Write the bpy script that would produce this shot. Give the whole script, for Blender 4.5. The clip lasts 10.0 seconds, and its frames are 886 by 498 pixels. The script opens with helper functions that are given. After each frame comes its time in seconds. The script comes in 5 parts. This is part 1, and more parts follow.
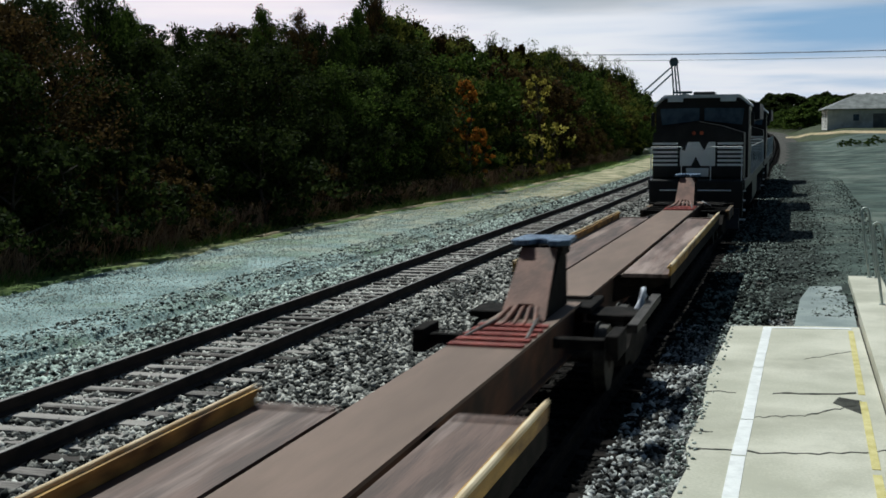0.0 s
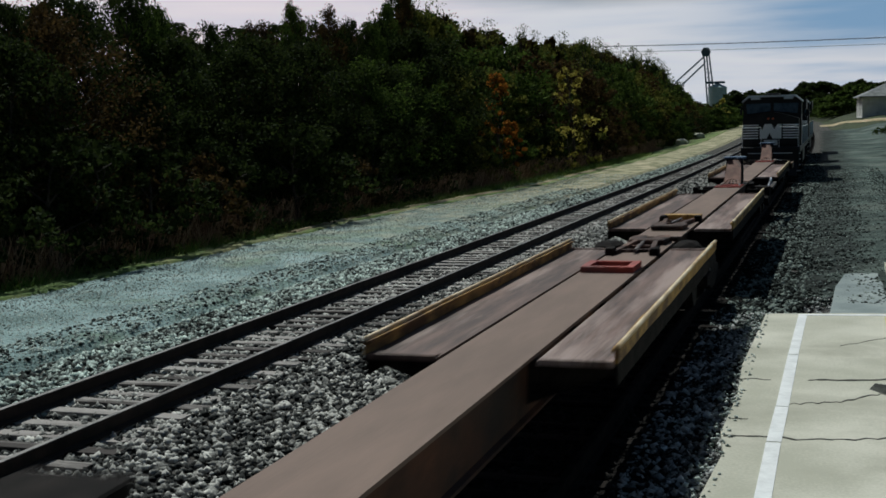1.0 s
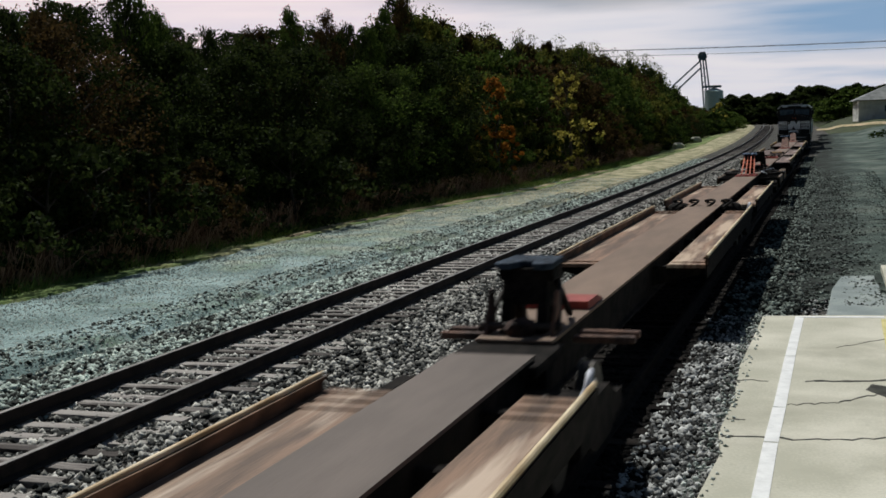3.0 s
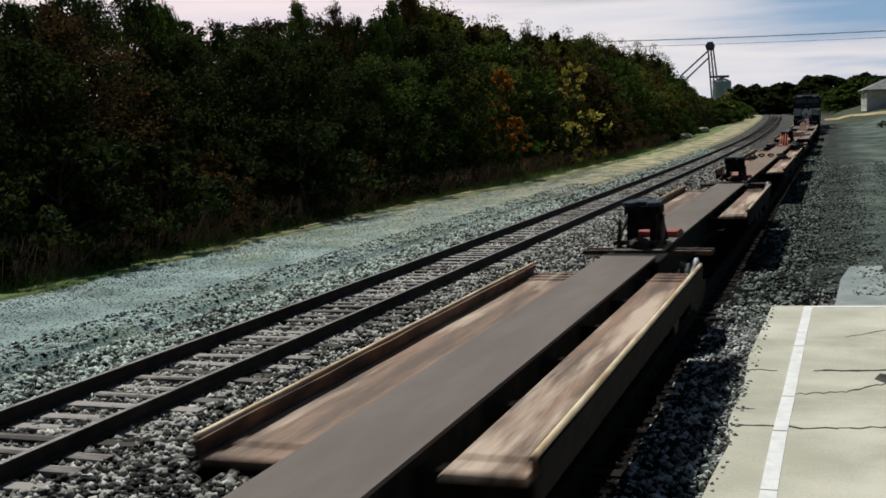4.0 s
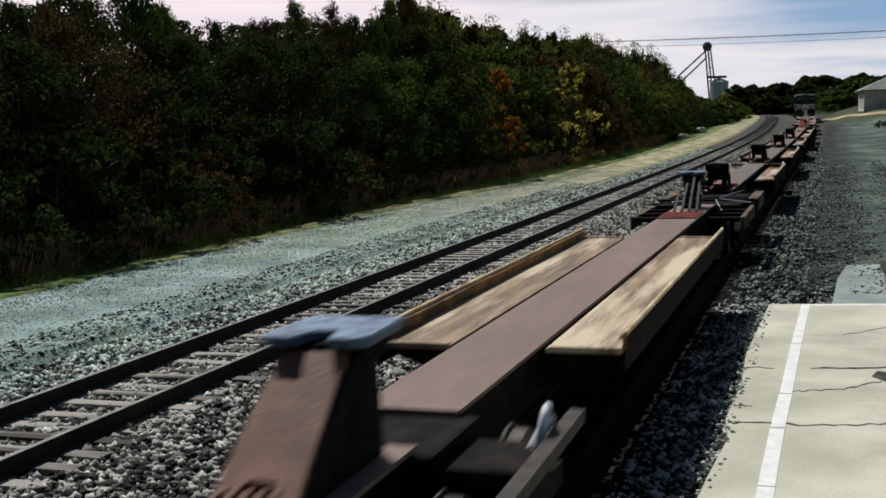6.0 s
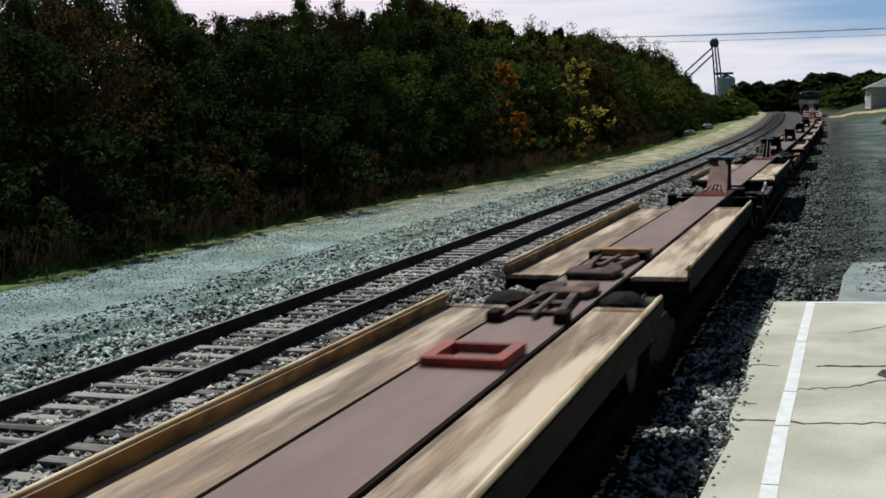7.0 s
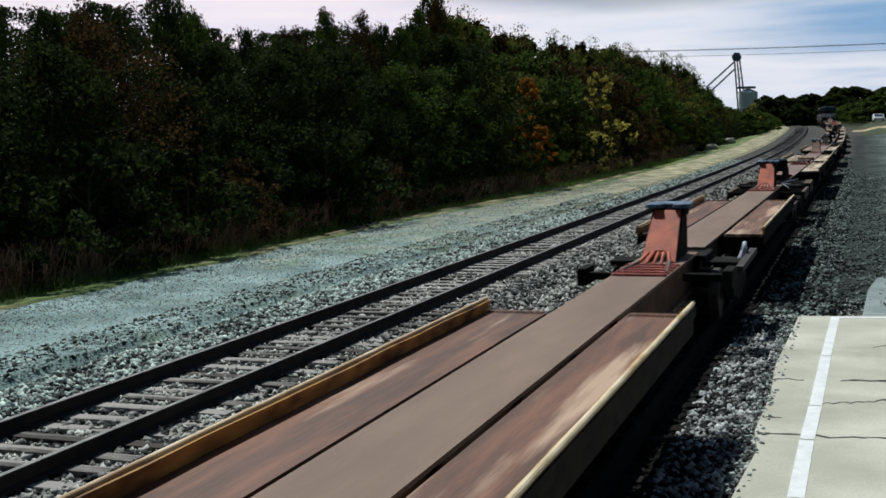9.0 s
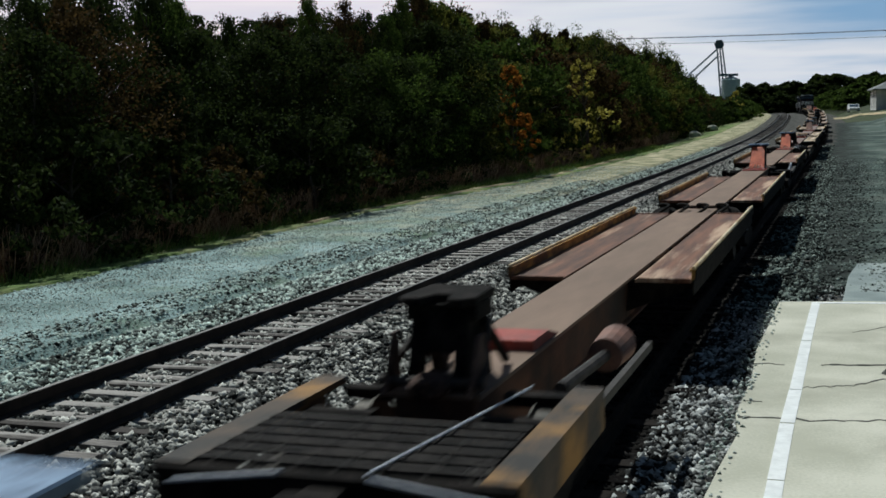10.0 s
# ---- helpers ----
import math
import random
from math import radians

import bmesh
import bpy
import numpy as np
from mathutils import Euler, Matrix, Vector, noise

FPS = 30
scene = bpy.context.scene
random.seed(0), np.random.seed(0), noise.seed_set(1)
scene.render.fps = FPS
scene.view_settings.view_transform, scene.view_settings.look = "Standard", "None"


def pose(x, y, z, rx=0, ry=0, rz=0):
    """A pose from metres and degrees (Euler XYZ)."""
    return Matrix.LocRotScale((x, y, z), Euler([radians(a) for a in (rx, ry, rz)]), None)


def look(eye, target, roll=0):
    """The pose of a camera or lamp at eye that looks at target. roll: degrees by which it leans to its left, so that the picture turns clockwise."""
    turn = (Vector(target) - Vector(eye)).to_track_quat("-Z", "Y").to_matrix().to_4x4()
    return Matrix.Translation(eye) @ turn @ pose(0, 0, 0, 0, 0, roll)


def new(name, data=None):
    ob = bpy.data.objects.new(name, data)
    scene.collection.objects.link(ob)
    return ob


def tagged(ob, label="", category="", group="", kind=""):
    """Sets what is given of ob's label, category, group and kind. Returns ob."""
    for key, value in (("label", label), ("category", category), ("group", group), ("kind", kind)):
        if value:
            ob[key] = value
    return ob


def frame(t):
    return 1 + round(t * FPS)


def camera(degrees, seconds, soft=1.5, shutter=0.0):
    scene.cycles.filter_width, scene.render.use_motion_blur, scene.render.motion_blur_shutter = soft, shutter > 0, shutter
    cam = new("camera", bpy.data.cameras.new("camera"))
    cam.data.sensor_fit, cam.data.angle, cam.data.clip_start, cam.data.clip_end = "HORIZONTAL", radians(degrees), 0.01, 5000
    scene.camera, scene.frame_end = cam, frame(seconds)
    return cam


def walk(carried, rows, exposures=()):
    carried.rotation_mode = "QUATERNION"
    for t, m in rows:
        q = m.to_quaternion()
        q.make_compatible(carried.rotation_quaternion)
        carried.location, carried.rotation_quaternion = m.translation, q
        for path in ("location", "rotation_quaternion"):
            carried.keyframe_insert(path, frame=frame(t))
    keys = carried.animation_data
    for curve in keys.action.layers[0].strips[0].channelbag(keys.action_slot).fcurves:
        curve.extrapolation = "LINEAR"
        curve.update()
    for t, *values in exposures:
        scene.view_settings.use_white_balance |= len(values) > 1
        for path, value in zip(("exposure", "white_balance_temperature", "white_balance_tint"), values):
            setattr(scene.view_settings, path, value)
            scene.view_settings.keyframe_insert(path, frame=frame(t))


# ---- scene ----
cam = camera(40.0, 10.0, soft=1.65, shutter=0.2)
walk(cam, [
    (0.0, pose(-0.062, 0.340, 3.290, 84.347, 0.467, 16.161)),
    (0.5, pose(-0.037, 0.291, 3.257, 84.369, 0.932, 16.682)),
    (1.0, pose(-0.036, 0.345, 3.236, 84.129, 1.419, 17.636)),
    (1.5, pose(-0.029, 0.238, 3.250, 84.325, 1.487, 17.552)),
    (2.0, pose(-0.046, 0.300, 3.232, 84.460, 1.346, 17.696)),
    (3.5, pose(-0.024, 0.172, 3.226, 84.128, 1.615, 17.418)),
    (4.0, pose(-0.029, 0.091, 3.247, 83.940, 1.768, 17.829)),
    (4.5, pose(0.000, -0.000, 3.250, 84.307, 1.788, 17.383)),
    (5.0, pose(-0.011, -0.020, 3.245, 84.180, 1.911, 17.689)),
    (5.5, pose(-0.023, 0.030, 3.226, 84.085, 1.895, 17.642)),
    (7.0, pose(-0.033, 0.141, 3.206, 83.730, 1.426, 17.990)),
    (7.5, pose(-0.027, -0.007, 3.230, 83.953, 1.262, 17.956)),
    (8.0, pose(0.005, -0.240, 3.235, 84.509, 0.959, 18.014)),
    (8.5, pose(-0.043, -0.060, 3.209, 84.393, 1.268, 18.385)),
    (9.0, pose(-0.050, 0.005, 3.218, 84.399, 1.375, 18.994)),
    (9.5, pose(-0.041, -0.055, 3.220, 84.275, 1.351, 18.534)),
    (10.0, pose(-0.030, -0.063, 3.209, 83.795, 1.397, 18.208)),
], exposures=[(0.0, -0.28, 6000, -1), (0.5, -0.62, 6000, -2), (1.0, -0.66, 6000, 0), (1.5, -0.36, 6400, 4), (2.0, -0.42, 6380, 7), (3.5, -0.45, 6350, 5), (4.0, -0.36, 6450, 5), (4.5, -0.32, 6400, 5), (5.0, -0.74, 6350, 4), (5.5, -0.36, 6430, 6), (7.0, -0.28, 6160, 5), (8.5, -0.28, 6060, 3), (9.0, -0.3, 5950, 2), (9.5, -0.42, 5800, -1), (10.0, -0.44, 5950, -1)])

# ---------- sky and sun ----------
SUN_EL, SUN_AZ = 53.0, -40.0          # degrees above the horizon; degrees from +y towards -x (negative)
world = bpy.data.worlds.new("sky")
scene.world = world
world.use_nodes = True
wn, wl = world.node_tree.nodes, world.node_tree.links
wn.clear()
out = wn.new("ShaderNodeOutputWorld")
bg = wn.new("ShaderNodeBackground")
bg.inputs["Strength"].default_value = 0.075
sky = wn.new("ShaderNodeTexSky")
sky.sky_type = "NISHITA"
sky.sun_disc = False
sky.sun_elevation = radians(SUN_EL)
sky.sun_rotation = radians(SUN_AZ)
tc = wn.new("ShaderNodeTexCoord")


def wnode(kind, a=None, b=None, op=None, lo=None, hi=None, to=(0.0, 1.0)):
    """A node of the sky: a sum of a and b, or a smooth step of a between lo and hi."""
    n = wn.new(kind)
    if op:
        n.operation = op
    if lo is not None:
        n.interpolation_type = "SMOOTHSTEP"
        for k, v in (("From Min", lo), ("From Max", hi), ("To Min", to[0]), ("To Max", to[1])):
            n.inputs[k].default_value = v
    for i, v in ((0, a), (1, b)):
        if v is None:
            continue
        if isinstance(v, (int, float)):
            n.inputs[i].default_value = v
        else:
            wl.new(v, n.inputs[i])
    return n.outputs[0]


def mathn(op, a, b=None):
    return wnode("ShaderNodeMath", a, b, op)


def step(a, lo, hi, to=(0.0, 1.0)):
    return wnode("ShaderNodeMapRange", a, None, None, lo, hi, to)


def blend(kind, fac, a, b):
    n = wn.new("ShaderNodeMix")
    n.data_type, n.blend_type = "RGBA", kind
    for k, v in (("Factor", fac), ("A", a), ("B", b)):
        if isinstance(v, (tuple, float)):
            n.inputs[k].default_value = v
        else:
            wl.new(v, n.inputs[k])
    return n.outputs["Result"]


def cloud_noise(scale, detail, place):
    mp = wn.new("ShaderNodeMapping")
    mp.inputs["Scale"].default_value, mp.inputs["Location"].default_value = scale, place
    wl.new(tc.outputs["Generated"], mp.inputs["Vector"])
    n = wn.new("ShaderNodeTexNoise")
    n.inputs["Scale"].default_value, n.inputs["Detail"].default_value, n.inputs["Roughness"].default_value = 1.7, detail, 0.5
    wl.new(mp.outputs["Vector"], n.inputs["Vector"])
    return n.outputs["Fac"]


sep = wn.new("ShaderNodeSeparateXYZ")
wl.new(tc.outputs["Generated"], sep.inputs[0])
az = mathn("ARCTAN2", sep.outputs["X"], sep.outputs["Y"])
el = sep.outputs["Z"]
streak = cloud_noise((2.2, 2.2, 26.0), 6, (0.35, 0.2, 0.55))
broad = cloud_noise((1.6, 1.6, 7.0), 6, (1.3, 0.2, 0.15))
# clouds are brightest towards the sun and low over the land; overhead and opposite, out of view, they are greyed to cut
# fill light
aim = wn.new("ShaderNodeVectorMath")
aim.operation = "DOT_PRODUCT"
aim.inputs[1].default_value = (math.sin(radians(SUN_AZ + 15)) * 0.98, math.cos(radians(SUN_AZ + 15)) * 0.98, -0.2)
wl.new(tc.outputs["Generated"], aim.inputs[0])
lit = blend("MIX", step(aim.outputs["Value"], 0.3, 0.95), (0.6, 0.7, 0.8, 1), (14.6, 13.4, 13.9, 1))
lit = blend("MULTIPLY", step(streak, 0.42, 0.66), lit, (0.84, 0.89, 0.95, 1))
ceiling_cloud = mathn("MULTIPLY", step(az, -0.40, -0.24, (0.15, 1.0)), step(mathn("ADD", el, mathn("MULTIPLY", mathn("SUBTRACT", broad, 0.5), 0.07)), 0.084, 0.106))
lit = blend("MULTIPLY", ceiling_cloud, lit, (0.56, 0.6, 0.63, 1))
lit = blend("MULTIPLY", step(az, -0.2, -0.36), lit, (1.16, 1.04, 1.03, 1))
# the cover is closed low down and broken higher up; one long blue gap opens over the far end of the line
# the unseen overhead cover is widened to keep shaded sides dark
cover = mathn("MAXIMUM", step(broad, 0.35, 0.53), step(el, 0.30, 0.16))
dx = mathn("MULTIPLY", mathn("SUBTRACT", az, 0.07), 6.0)
dz = mathn("MULTIPLY", mathn("SUBTRACT", el, 0.076), 38.0)
away = mathn("SQRT", mathn("ADD", mathn("MULTIPLY", dx, dx), mathn("MULTIPLY", dz, dz)))
gap = step(mathn("ADD", away, mathn("MULTIPLY", mathn("SUBTRACT", streak, 0.5), 2.8)), 1.45, 0.2, (0.0, 0.88))
low_gap = mathn("MULTIPLY", step(streak, 0.52, 0.70, (0.0, 0.42)), step(az, -0.16, 0.0))
gap = mathn("MAXIMUM", gap, low_gap)
blue = blend("MULTIPLY", 1.0, sky.outputs["Color"], (0.62, 0.86, 1.08, 1))
col = blend("MIX", cover, blue, lit)
col = blend("MIX", gap, col, (3.2, 5.8, 9.4, 1))
wl.new(col, bg.inputs["Color"])
wl.new(bg.outputs["Background"], out.inputs["Surface"])
sun = new("sun", bpy.data.lights.new("sun", "SUN"))
sun.data.energy, sun.data.angle, sun.data.color = 4.7, radians(0.6), (1.0, 0.96, 0.90)
sa, se = radians(SUN_AZ), radians(SUN_EL)
sun.matrix_world = look((math.sin(sa) * math.cos(se) * 90, math.cos(sa) * math.cos(se) * 90, math.sin(se) * 90), (0, 0, 0))


# ---------- materials ----------
def mat(name, c1, c2, scale=3.0, rough=0.8, metal=0.0, bump=0.3, fine=40.0, c3=None, stretch=(1, 1, 1), contrast=(0.35, 0.65), island=False, obj=0.0, dist=0.02, spec=0.3, cover=(0.5, 0.66)):
    """Two colours broken up by coarse and fine noise, an optional third in stains, with fine relief."""
    m = bpy.data.materials.new(name)
    m.use_nodes = True
    n, l = m.node_tree.nodes, m.node_tree.links
    b = n["Principled BSDF"]
    b.inputs["Roughness"].default_value, b.inputs["Metallic"].default_value = rough, metal
    b.inputs["Specular IOR Level"].default_value = spec
    co = n.new("ShaderNodeTexCoord")
    ma = n.new("ShaderNodeMapping")
    ma.inputs["Scale"].default_value = stretch
    l.new(co.outputs["Object"], ma.inputs["Vector"])
    a = n.new("ShaderNodeTexNoise")
    a.inputs["Scale"].default_value, a.inputs["Detail"].default_value = scale, 6
    l.new(ma.outputs["Vector"], a.inputs["Vector"])
    f = n.new("ShaderNodeTexNoise")
    f.inputs["Scale"].default_value, f.inputs["Detail"].default_value = fine, 4
    l.new(ma.outputs["Vector"], f.inputs["Vector"])
    ad = n.new("ShaderNodeMath")
    ad.operation = "MULTIPLY_ADD"
    ad.inputs[1].default_value = 0.4
    l.new(f.outputs["Fac"], ad.inputs[0])
    l.new(a.outputs["Fac"], ad.inputs[2])
    su = n.new("ShaderNodeMath")
    su.operation = "SUBTRACT"
    su.inputs[1].default_value = 0.2
    l.new(ad.outputs[0], su.inputs[0])
    src = su.outputs[0]
    if island or obj:
        r = n.new("ShaderNodeNewGeometry" if island else "ShaderNodeObjectInfo")
        k = n.new("ShaderNodeMath")
        k.operation = "MULTIPLY_ADD"
        k.inputs[1].default_value = obj or 0.7
        l.new(r.outputs["Random Per Island" if island else "Random"], k.inputs[0])
        l.new(src, k.inputs[2])
        k2 = n.new("ShaderNodeMath")
        k2.operation = "SUBTRACT"
        k2.inputs[1].default_value = (obj or 0.7) / 2
        l.new(k.outputs[0], k2.inputs[0])
        src = k2.outputs[0]
    rp = n.new("ShaderNodeValToRGB")
    e = rp.color_ramp.elements
    e[0].position, e[0].color = contrast[0], (*c1, 1)
    e[1].position, e[1].color = contrast[1], (*c2, 1)
    l.new(src, rp.inputs["Fac"])
    col = rp.outputs["Color"]
    if c3:
        s = n.new("ShaderNodeTexNoise")
        s.inputs["Scale"].default_value, s.inputs["Detail"].default_value = scale * 0.37, 8
        s.inputs["Roughness"].default_value = 0.65
        l.new(ma.outputs["Vector"], s.inputs["Vector"])
        q = n.new("ShaderNodeValToRGB")
        q.color_ramp.elements[0].position, q.color_ramp.elements[1].position = cover
        l.new(s.outputs["Fac"], q.inputs["Fac"])
        x = n.new("ShaderNodeMix")
        x.data_type = "RGBA"
        x.inputs["B"].default_value = (*c3, 1)
        l.new(q.outputs["Color"], x.inputs["Factor"])
        l.new(col, x.inputs["A"])
        col = x.outputs["Result"]
    l.new(col, b.inputs["Base Color"])
    if bump:
        bp = n.new("ShaderNodeBump")
        bp.inputs["Strength"].default_value, bp.inputs["Distance"].default_value = bump, dist
        l.new(f.outputs["Fac"], bp.inputs["Height"])
        l.new(bp.outputs["Normal"], b.inputs["Normal"])
    return m


def leaf_mat(name, c1, c2):
    m = mat(name, c1, c2, scale=0.8, rough=0.9, bump=0, fine=6.0, island=True, contrast=(0.2, 0.8), spec=0.05)
    n, l = m.node_tree.nodes, m.node_tree.links
    b = n["Principled BSDF"]
    t = n.new("ShaderNodeBsdfTranslucent")
    l.new(b.inputs["Base Color"].links[0].from_socket, t.inputs["Color"])
    x = n.new("ShaderNodeMixShader")
    x.inputs[0].default_value = 0.3
    l.new(b.outputs[0], x.inputs[1])
    l.new(t.outputs[0], x.inputs[2])
    l.new(x.outputs[0], n["Material Output"].inputs["Surface"])
    return m


M_ground = mat("dry_grass_soil", (0.022, 0.034, 0.013), (0.06, 0.066, 0.03), 0.35, 0.95, fine=9.0, c3=(0.045, 0.075, 0.02), bump=0.6, dist=0.06)
M_verge = mat("verge_grass", (0.05, 0.10, 0.022), (0.20, 0.27, 0.075), 0.9, 0.95, fine=18.0, c3=(0.42, 0.37, 0.2), bump=0.6, dist=0.05)
M_path = mat("grey_green_gravel", (0.11, 0.17, 0.16), (0.37, 0.49, 0.49), 0.5, 0.9, fine=16.0, c3=(0.19, 0.26, 0.15), bump=0.9, dist=0.06, contrast=(0.3, 0.7))


def change_along(m, y0, y1, c1, c2, scale):
    """The surface turns, patch by patch between y0 and y1, into another mix of two colours."""
    n, l = m.node_tree.nodes, m.node_tree.links
    b = n["Principled BSDF"]
    near = b.inputs["Base Color"].links[0].from_socket
    co = n.new("ShaderNodeTexCoord")
    sep = n.new("ShaderNodeSeparateXYZ")
    l.new(co.outputs["Object"], sep.inputs[0])
    no = n.new("ShaderNodeTexNoise")
    no.inputs["Scale"].default_value, no.inputs["Detail"].default_value = scale, 7
    no.inputs["Roughness"].default_value = 0.65
    l.new(co.outputs["Object"], no.inputs["Vector"])
    wob = n.new("ShaderNodeMath")
    wob.operation = "MULTIPLY_ADD"
    wob.inputs[1].default_value = (y1 - y0) * 1.6
    l.new(no.outputs["Fac"], wob.inputs[0])
    l.new(sep.outputs["Y"], wob.inputs[2])
    mr = n.new("ShaderNodeMapRange")
    mid = (y1 - y0) * 0.8
    mr.inputs["From Min"].default_value, mr.inputs["From Max"].default_value = y0 + mid, y1 + mid
    l.new(wob.outputs[0], mr.inputs["Value"])
    rp = n.new("ShaderNodeValToRGB")
    e = rp.color_ramp.elements
    e[0].position, e[0].color, e[1].position, e[1].color = 0.4, (*c1, 1), 0.6, (*c2, 1)
    l.new(no.outputs["Fac"], rp.inputs["Fac"])
    x = n.new("ShaderNodeMix")
    x.data_type = "RGBA"
    l.new(mr.outputs["Result"], x.inputs["Factor"])
    l.new(near, x.inputs["A"])
    l.new(rp.outputs["Color"], x.inputs["B"])
    l.new(x.outputs["Result"], b.inputs["Base Color"])


change_along(M_path, 27.0, 64.0, (0.15, 0.17, 0.075), (0.56, 0.48, 0.32), 0.7)
M_dirt = mat("pale_tan_dirt", (0.32, 0.24, 0.14), (0.66, 0.53, 0.35), 0.8, 0.95, fine=12.0, c3=(0.16, 0.17, 0.06), bump=0.8, dist=0.05)
M_ballast = mat("ballast_bed", (0.012, 0.012, 0.011), (0.085, 0.08, 0.074), 9.0, 0.9, fine=22.0, c3=(0.12, 0.105, 0.09), bump=1.0, dist=0.06)
change_along(M_ballast, 45.0, 95.0, (0.028, 0.026, 0.022), (0.085, 0.08, 0.07), 2.0)
# oily bed, stones and ties, blackened further to paint the shade under the train
M_oilshade = mat("oily_shaded_ballast", (0.005, 0.005, 0.005), (0.02, 0.018, 0.017), 9.0, 0.95, spec=0.03, fine=22.0, bump=1.0, dist=0.06)
M_oilshade_stone = mat("oily_shaded_stone", (0.004, 0.004, 0.004), (0.034, 0.031, 0.029), 2.0, 0.95, fine=30.0, island=True, contrast=(0.1, 0.95), spec=0.03)
M_oilshade_tie = mat("oily_shaded_tie", (0.006, 0.005, 0.005), (0.028, 0.024, 0.022), 3.0, 0.95, spec=0.03, fine=25.0, stretch=(0.25, 2, 2), obj=0.5, bump=0.5)
M_stain = mat("stained_stone", (0.008, 0.009, 0.009), (0.72, 0.73, 0.72), 2.0, 0.85, fine=30.0, island=True, contrast=(0.36, 0.95))
M_stone = mat("ballast_stone", (0.010, 0.012, 0.011), (0.82, 0.80, 0.74), 2.0, 0.85, fine=30.0, island=True, contrast=(0.38, 0.98))
M_greenstone = mat("green_grey_stone", (0.010, 0.015, 0.012), (0.74, 0.86, 0.78), 2.0, 0.85, fine=30.0, island=True, contrast=(0.3, 0.9))
# dark stone, toned down further for the shadow band beside the train
M_bandstone = mat("shadow_band_stone", (0.006, 0.009, 0.008), (0.36, 0.42, 0.38), 2.0, 0.9, fine=30.0, island=True, contrast=(0.46, 1.0), spec=0.1)
M_pebble = mat("path_pebble", (0.07, 0.10, 0.085), (0.72, 0.78, 0.73), 2.0, 0.85, fine=30.0, island=True, contrast=(0.1, 0.95))
M_lot = mat("worn_asphalt", (0.026, 0.042, 0.036), (0.10, 0.135, 0.118), 0.45, 0.9, fine=16.0, c3=(0.15, 0.175, 0.15), cover=(0.52, 0.62), bump=0.4, spec=0.15)


def shade_across(m, x0, x1, c1, c2, scale):
    """Towards the track, patch by patch between x1 and x0, the train's shadow band is painted into the colour."""
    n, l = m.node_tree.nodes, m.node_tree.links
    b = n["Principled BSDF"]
    unshaded = b.inputs["Base Color"].links[0].from_socket
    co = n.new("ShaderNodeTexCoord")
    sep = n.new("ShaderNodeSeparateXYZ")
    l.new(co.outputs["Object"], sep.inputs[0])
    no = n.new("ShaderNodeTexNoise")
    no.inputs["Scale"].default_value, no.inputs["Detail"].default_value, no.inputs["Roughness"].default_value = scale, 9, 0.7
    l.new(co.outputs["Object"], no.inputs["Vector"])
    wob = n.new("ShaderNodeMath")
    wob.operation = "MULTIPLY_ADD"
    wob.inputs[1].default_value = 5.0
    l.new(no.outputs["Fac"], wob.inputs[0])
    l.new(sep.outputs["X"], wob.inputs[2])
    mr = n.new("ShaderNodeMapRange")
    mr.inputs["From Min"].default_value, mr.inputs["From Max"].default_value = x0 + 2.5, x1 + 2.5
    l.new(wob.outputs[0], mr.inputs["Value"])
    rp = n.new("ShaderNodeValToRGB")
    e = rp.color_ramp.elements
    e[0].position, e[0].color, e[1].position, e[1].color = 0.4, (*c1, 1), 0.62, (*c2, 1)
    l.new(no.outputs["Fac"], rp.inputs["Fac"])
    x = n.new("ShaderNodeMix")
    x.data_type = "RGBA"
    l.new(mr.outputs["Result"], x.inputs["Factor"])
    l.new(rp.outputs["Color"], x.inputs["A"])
    l.new(unshaded, x.inputs["B"])
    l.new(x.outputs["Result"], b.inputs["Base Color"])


# paints the shadow band beside the train onto the asphalt
shade_across(M_lot, -0.2, 2.0, (0.007, 0.010, 0.008), (0.04, 0.05, 0.043), 0.9)
M_pad = mat("pale_concrete", (0.49, 0.475, 0.385), (0.68, 0.65, 0.55), 0.7, 0.85, fine=30.0, c3=(0.39, 0.375, 0.3), bump=0.25)
M_slab = mat("blue_grey_concrete", (0.22, 0.26, 0.26), (0.34, 0.38, 0.37), 1.2, 0.85, fine=30.0, bump=0.25)
M_white = mat("white_road_paint", (0.76, 0.76, 0.76), (0.92, 0.92, 0.92), 6.0, 0.7, fine=60.0, bump=0.1)
M_yellow = mat("faded_yellow_paint", (0.55, 0.47, 0.16), (0.72, 0.64, 0.3), 5.0, 0.7, fine=60.0, bump=0.1)
M_crack = mat("dark_joint", (0.03, 0.03, 0.025), (0.07, 0.07, 0.06), 5.0, 0.95, bump=0.2)
M_rail = mat("rusty_rail", (0.010, 0.008, 0.007), (0.032, 0.022, 0.018), 4.0, 0.8, fine=40.0, bump=0.2)
# head and web alike near-black: the train's shade painted on the rail
M_shaderail = mat("shaded_rail", (0.004, 0.004, 0.004), (0.016, 0.014, 0.013), 4.0, 0.9, fine=40.0, bump=0.2, spec=0.05)
M_railtop = mat("polished_rail_head", (0.09, 0.085, 0.08), (0.2, 0.19, 0.18), 4.0, 0.45, 0.6, fine=40.0, bump=0.1)
M_tie = mat("weathered_tie", (0.055, 0.046, 0.042), (0.36, 0.33, 0.31), 3.0, 0.9, fine=25.0, stretch=(0.25, 2, 2), obj=0.5, bump=0.5)
M_bark = mat("bark", (0.035, 0.028, 0.02), (0.11, 0.09, 0.07), 5.0, 0.95, fine=20.0, stretch=(3, 3, 0.6), bump=0.8)
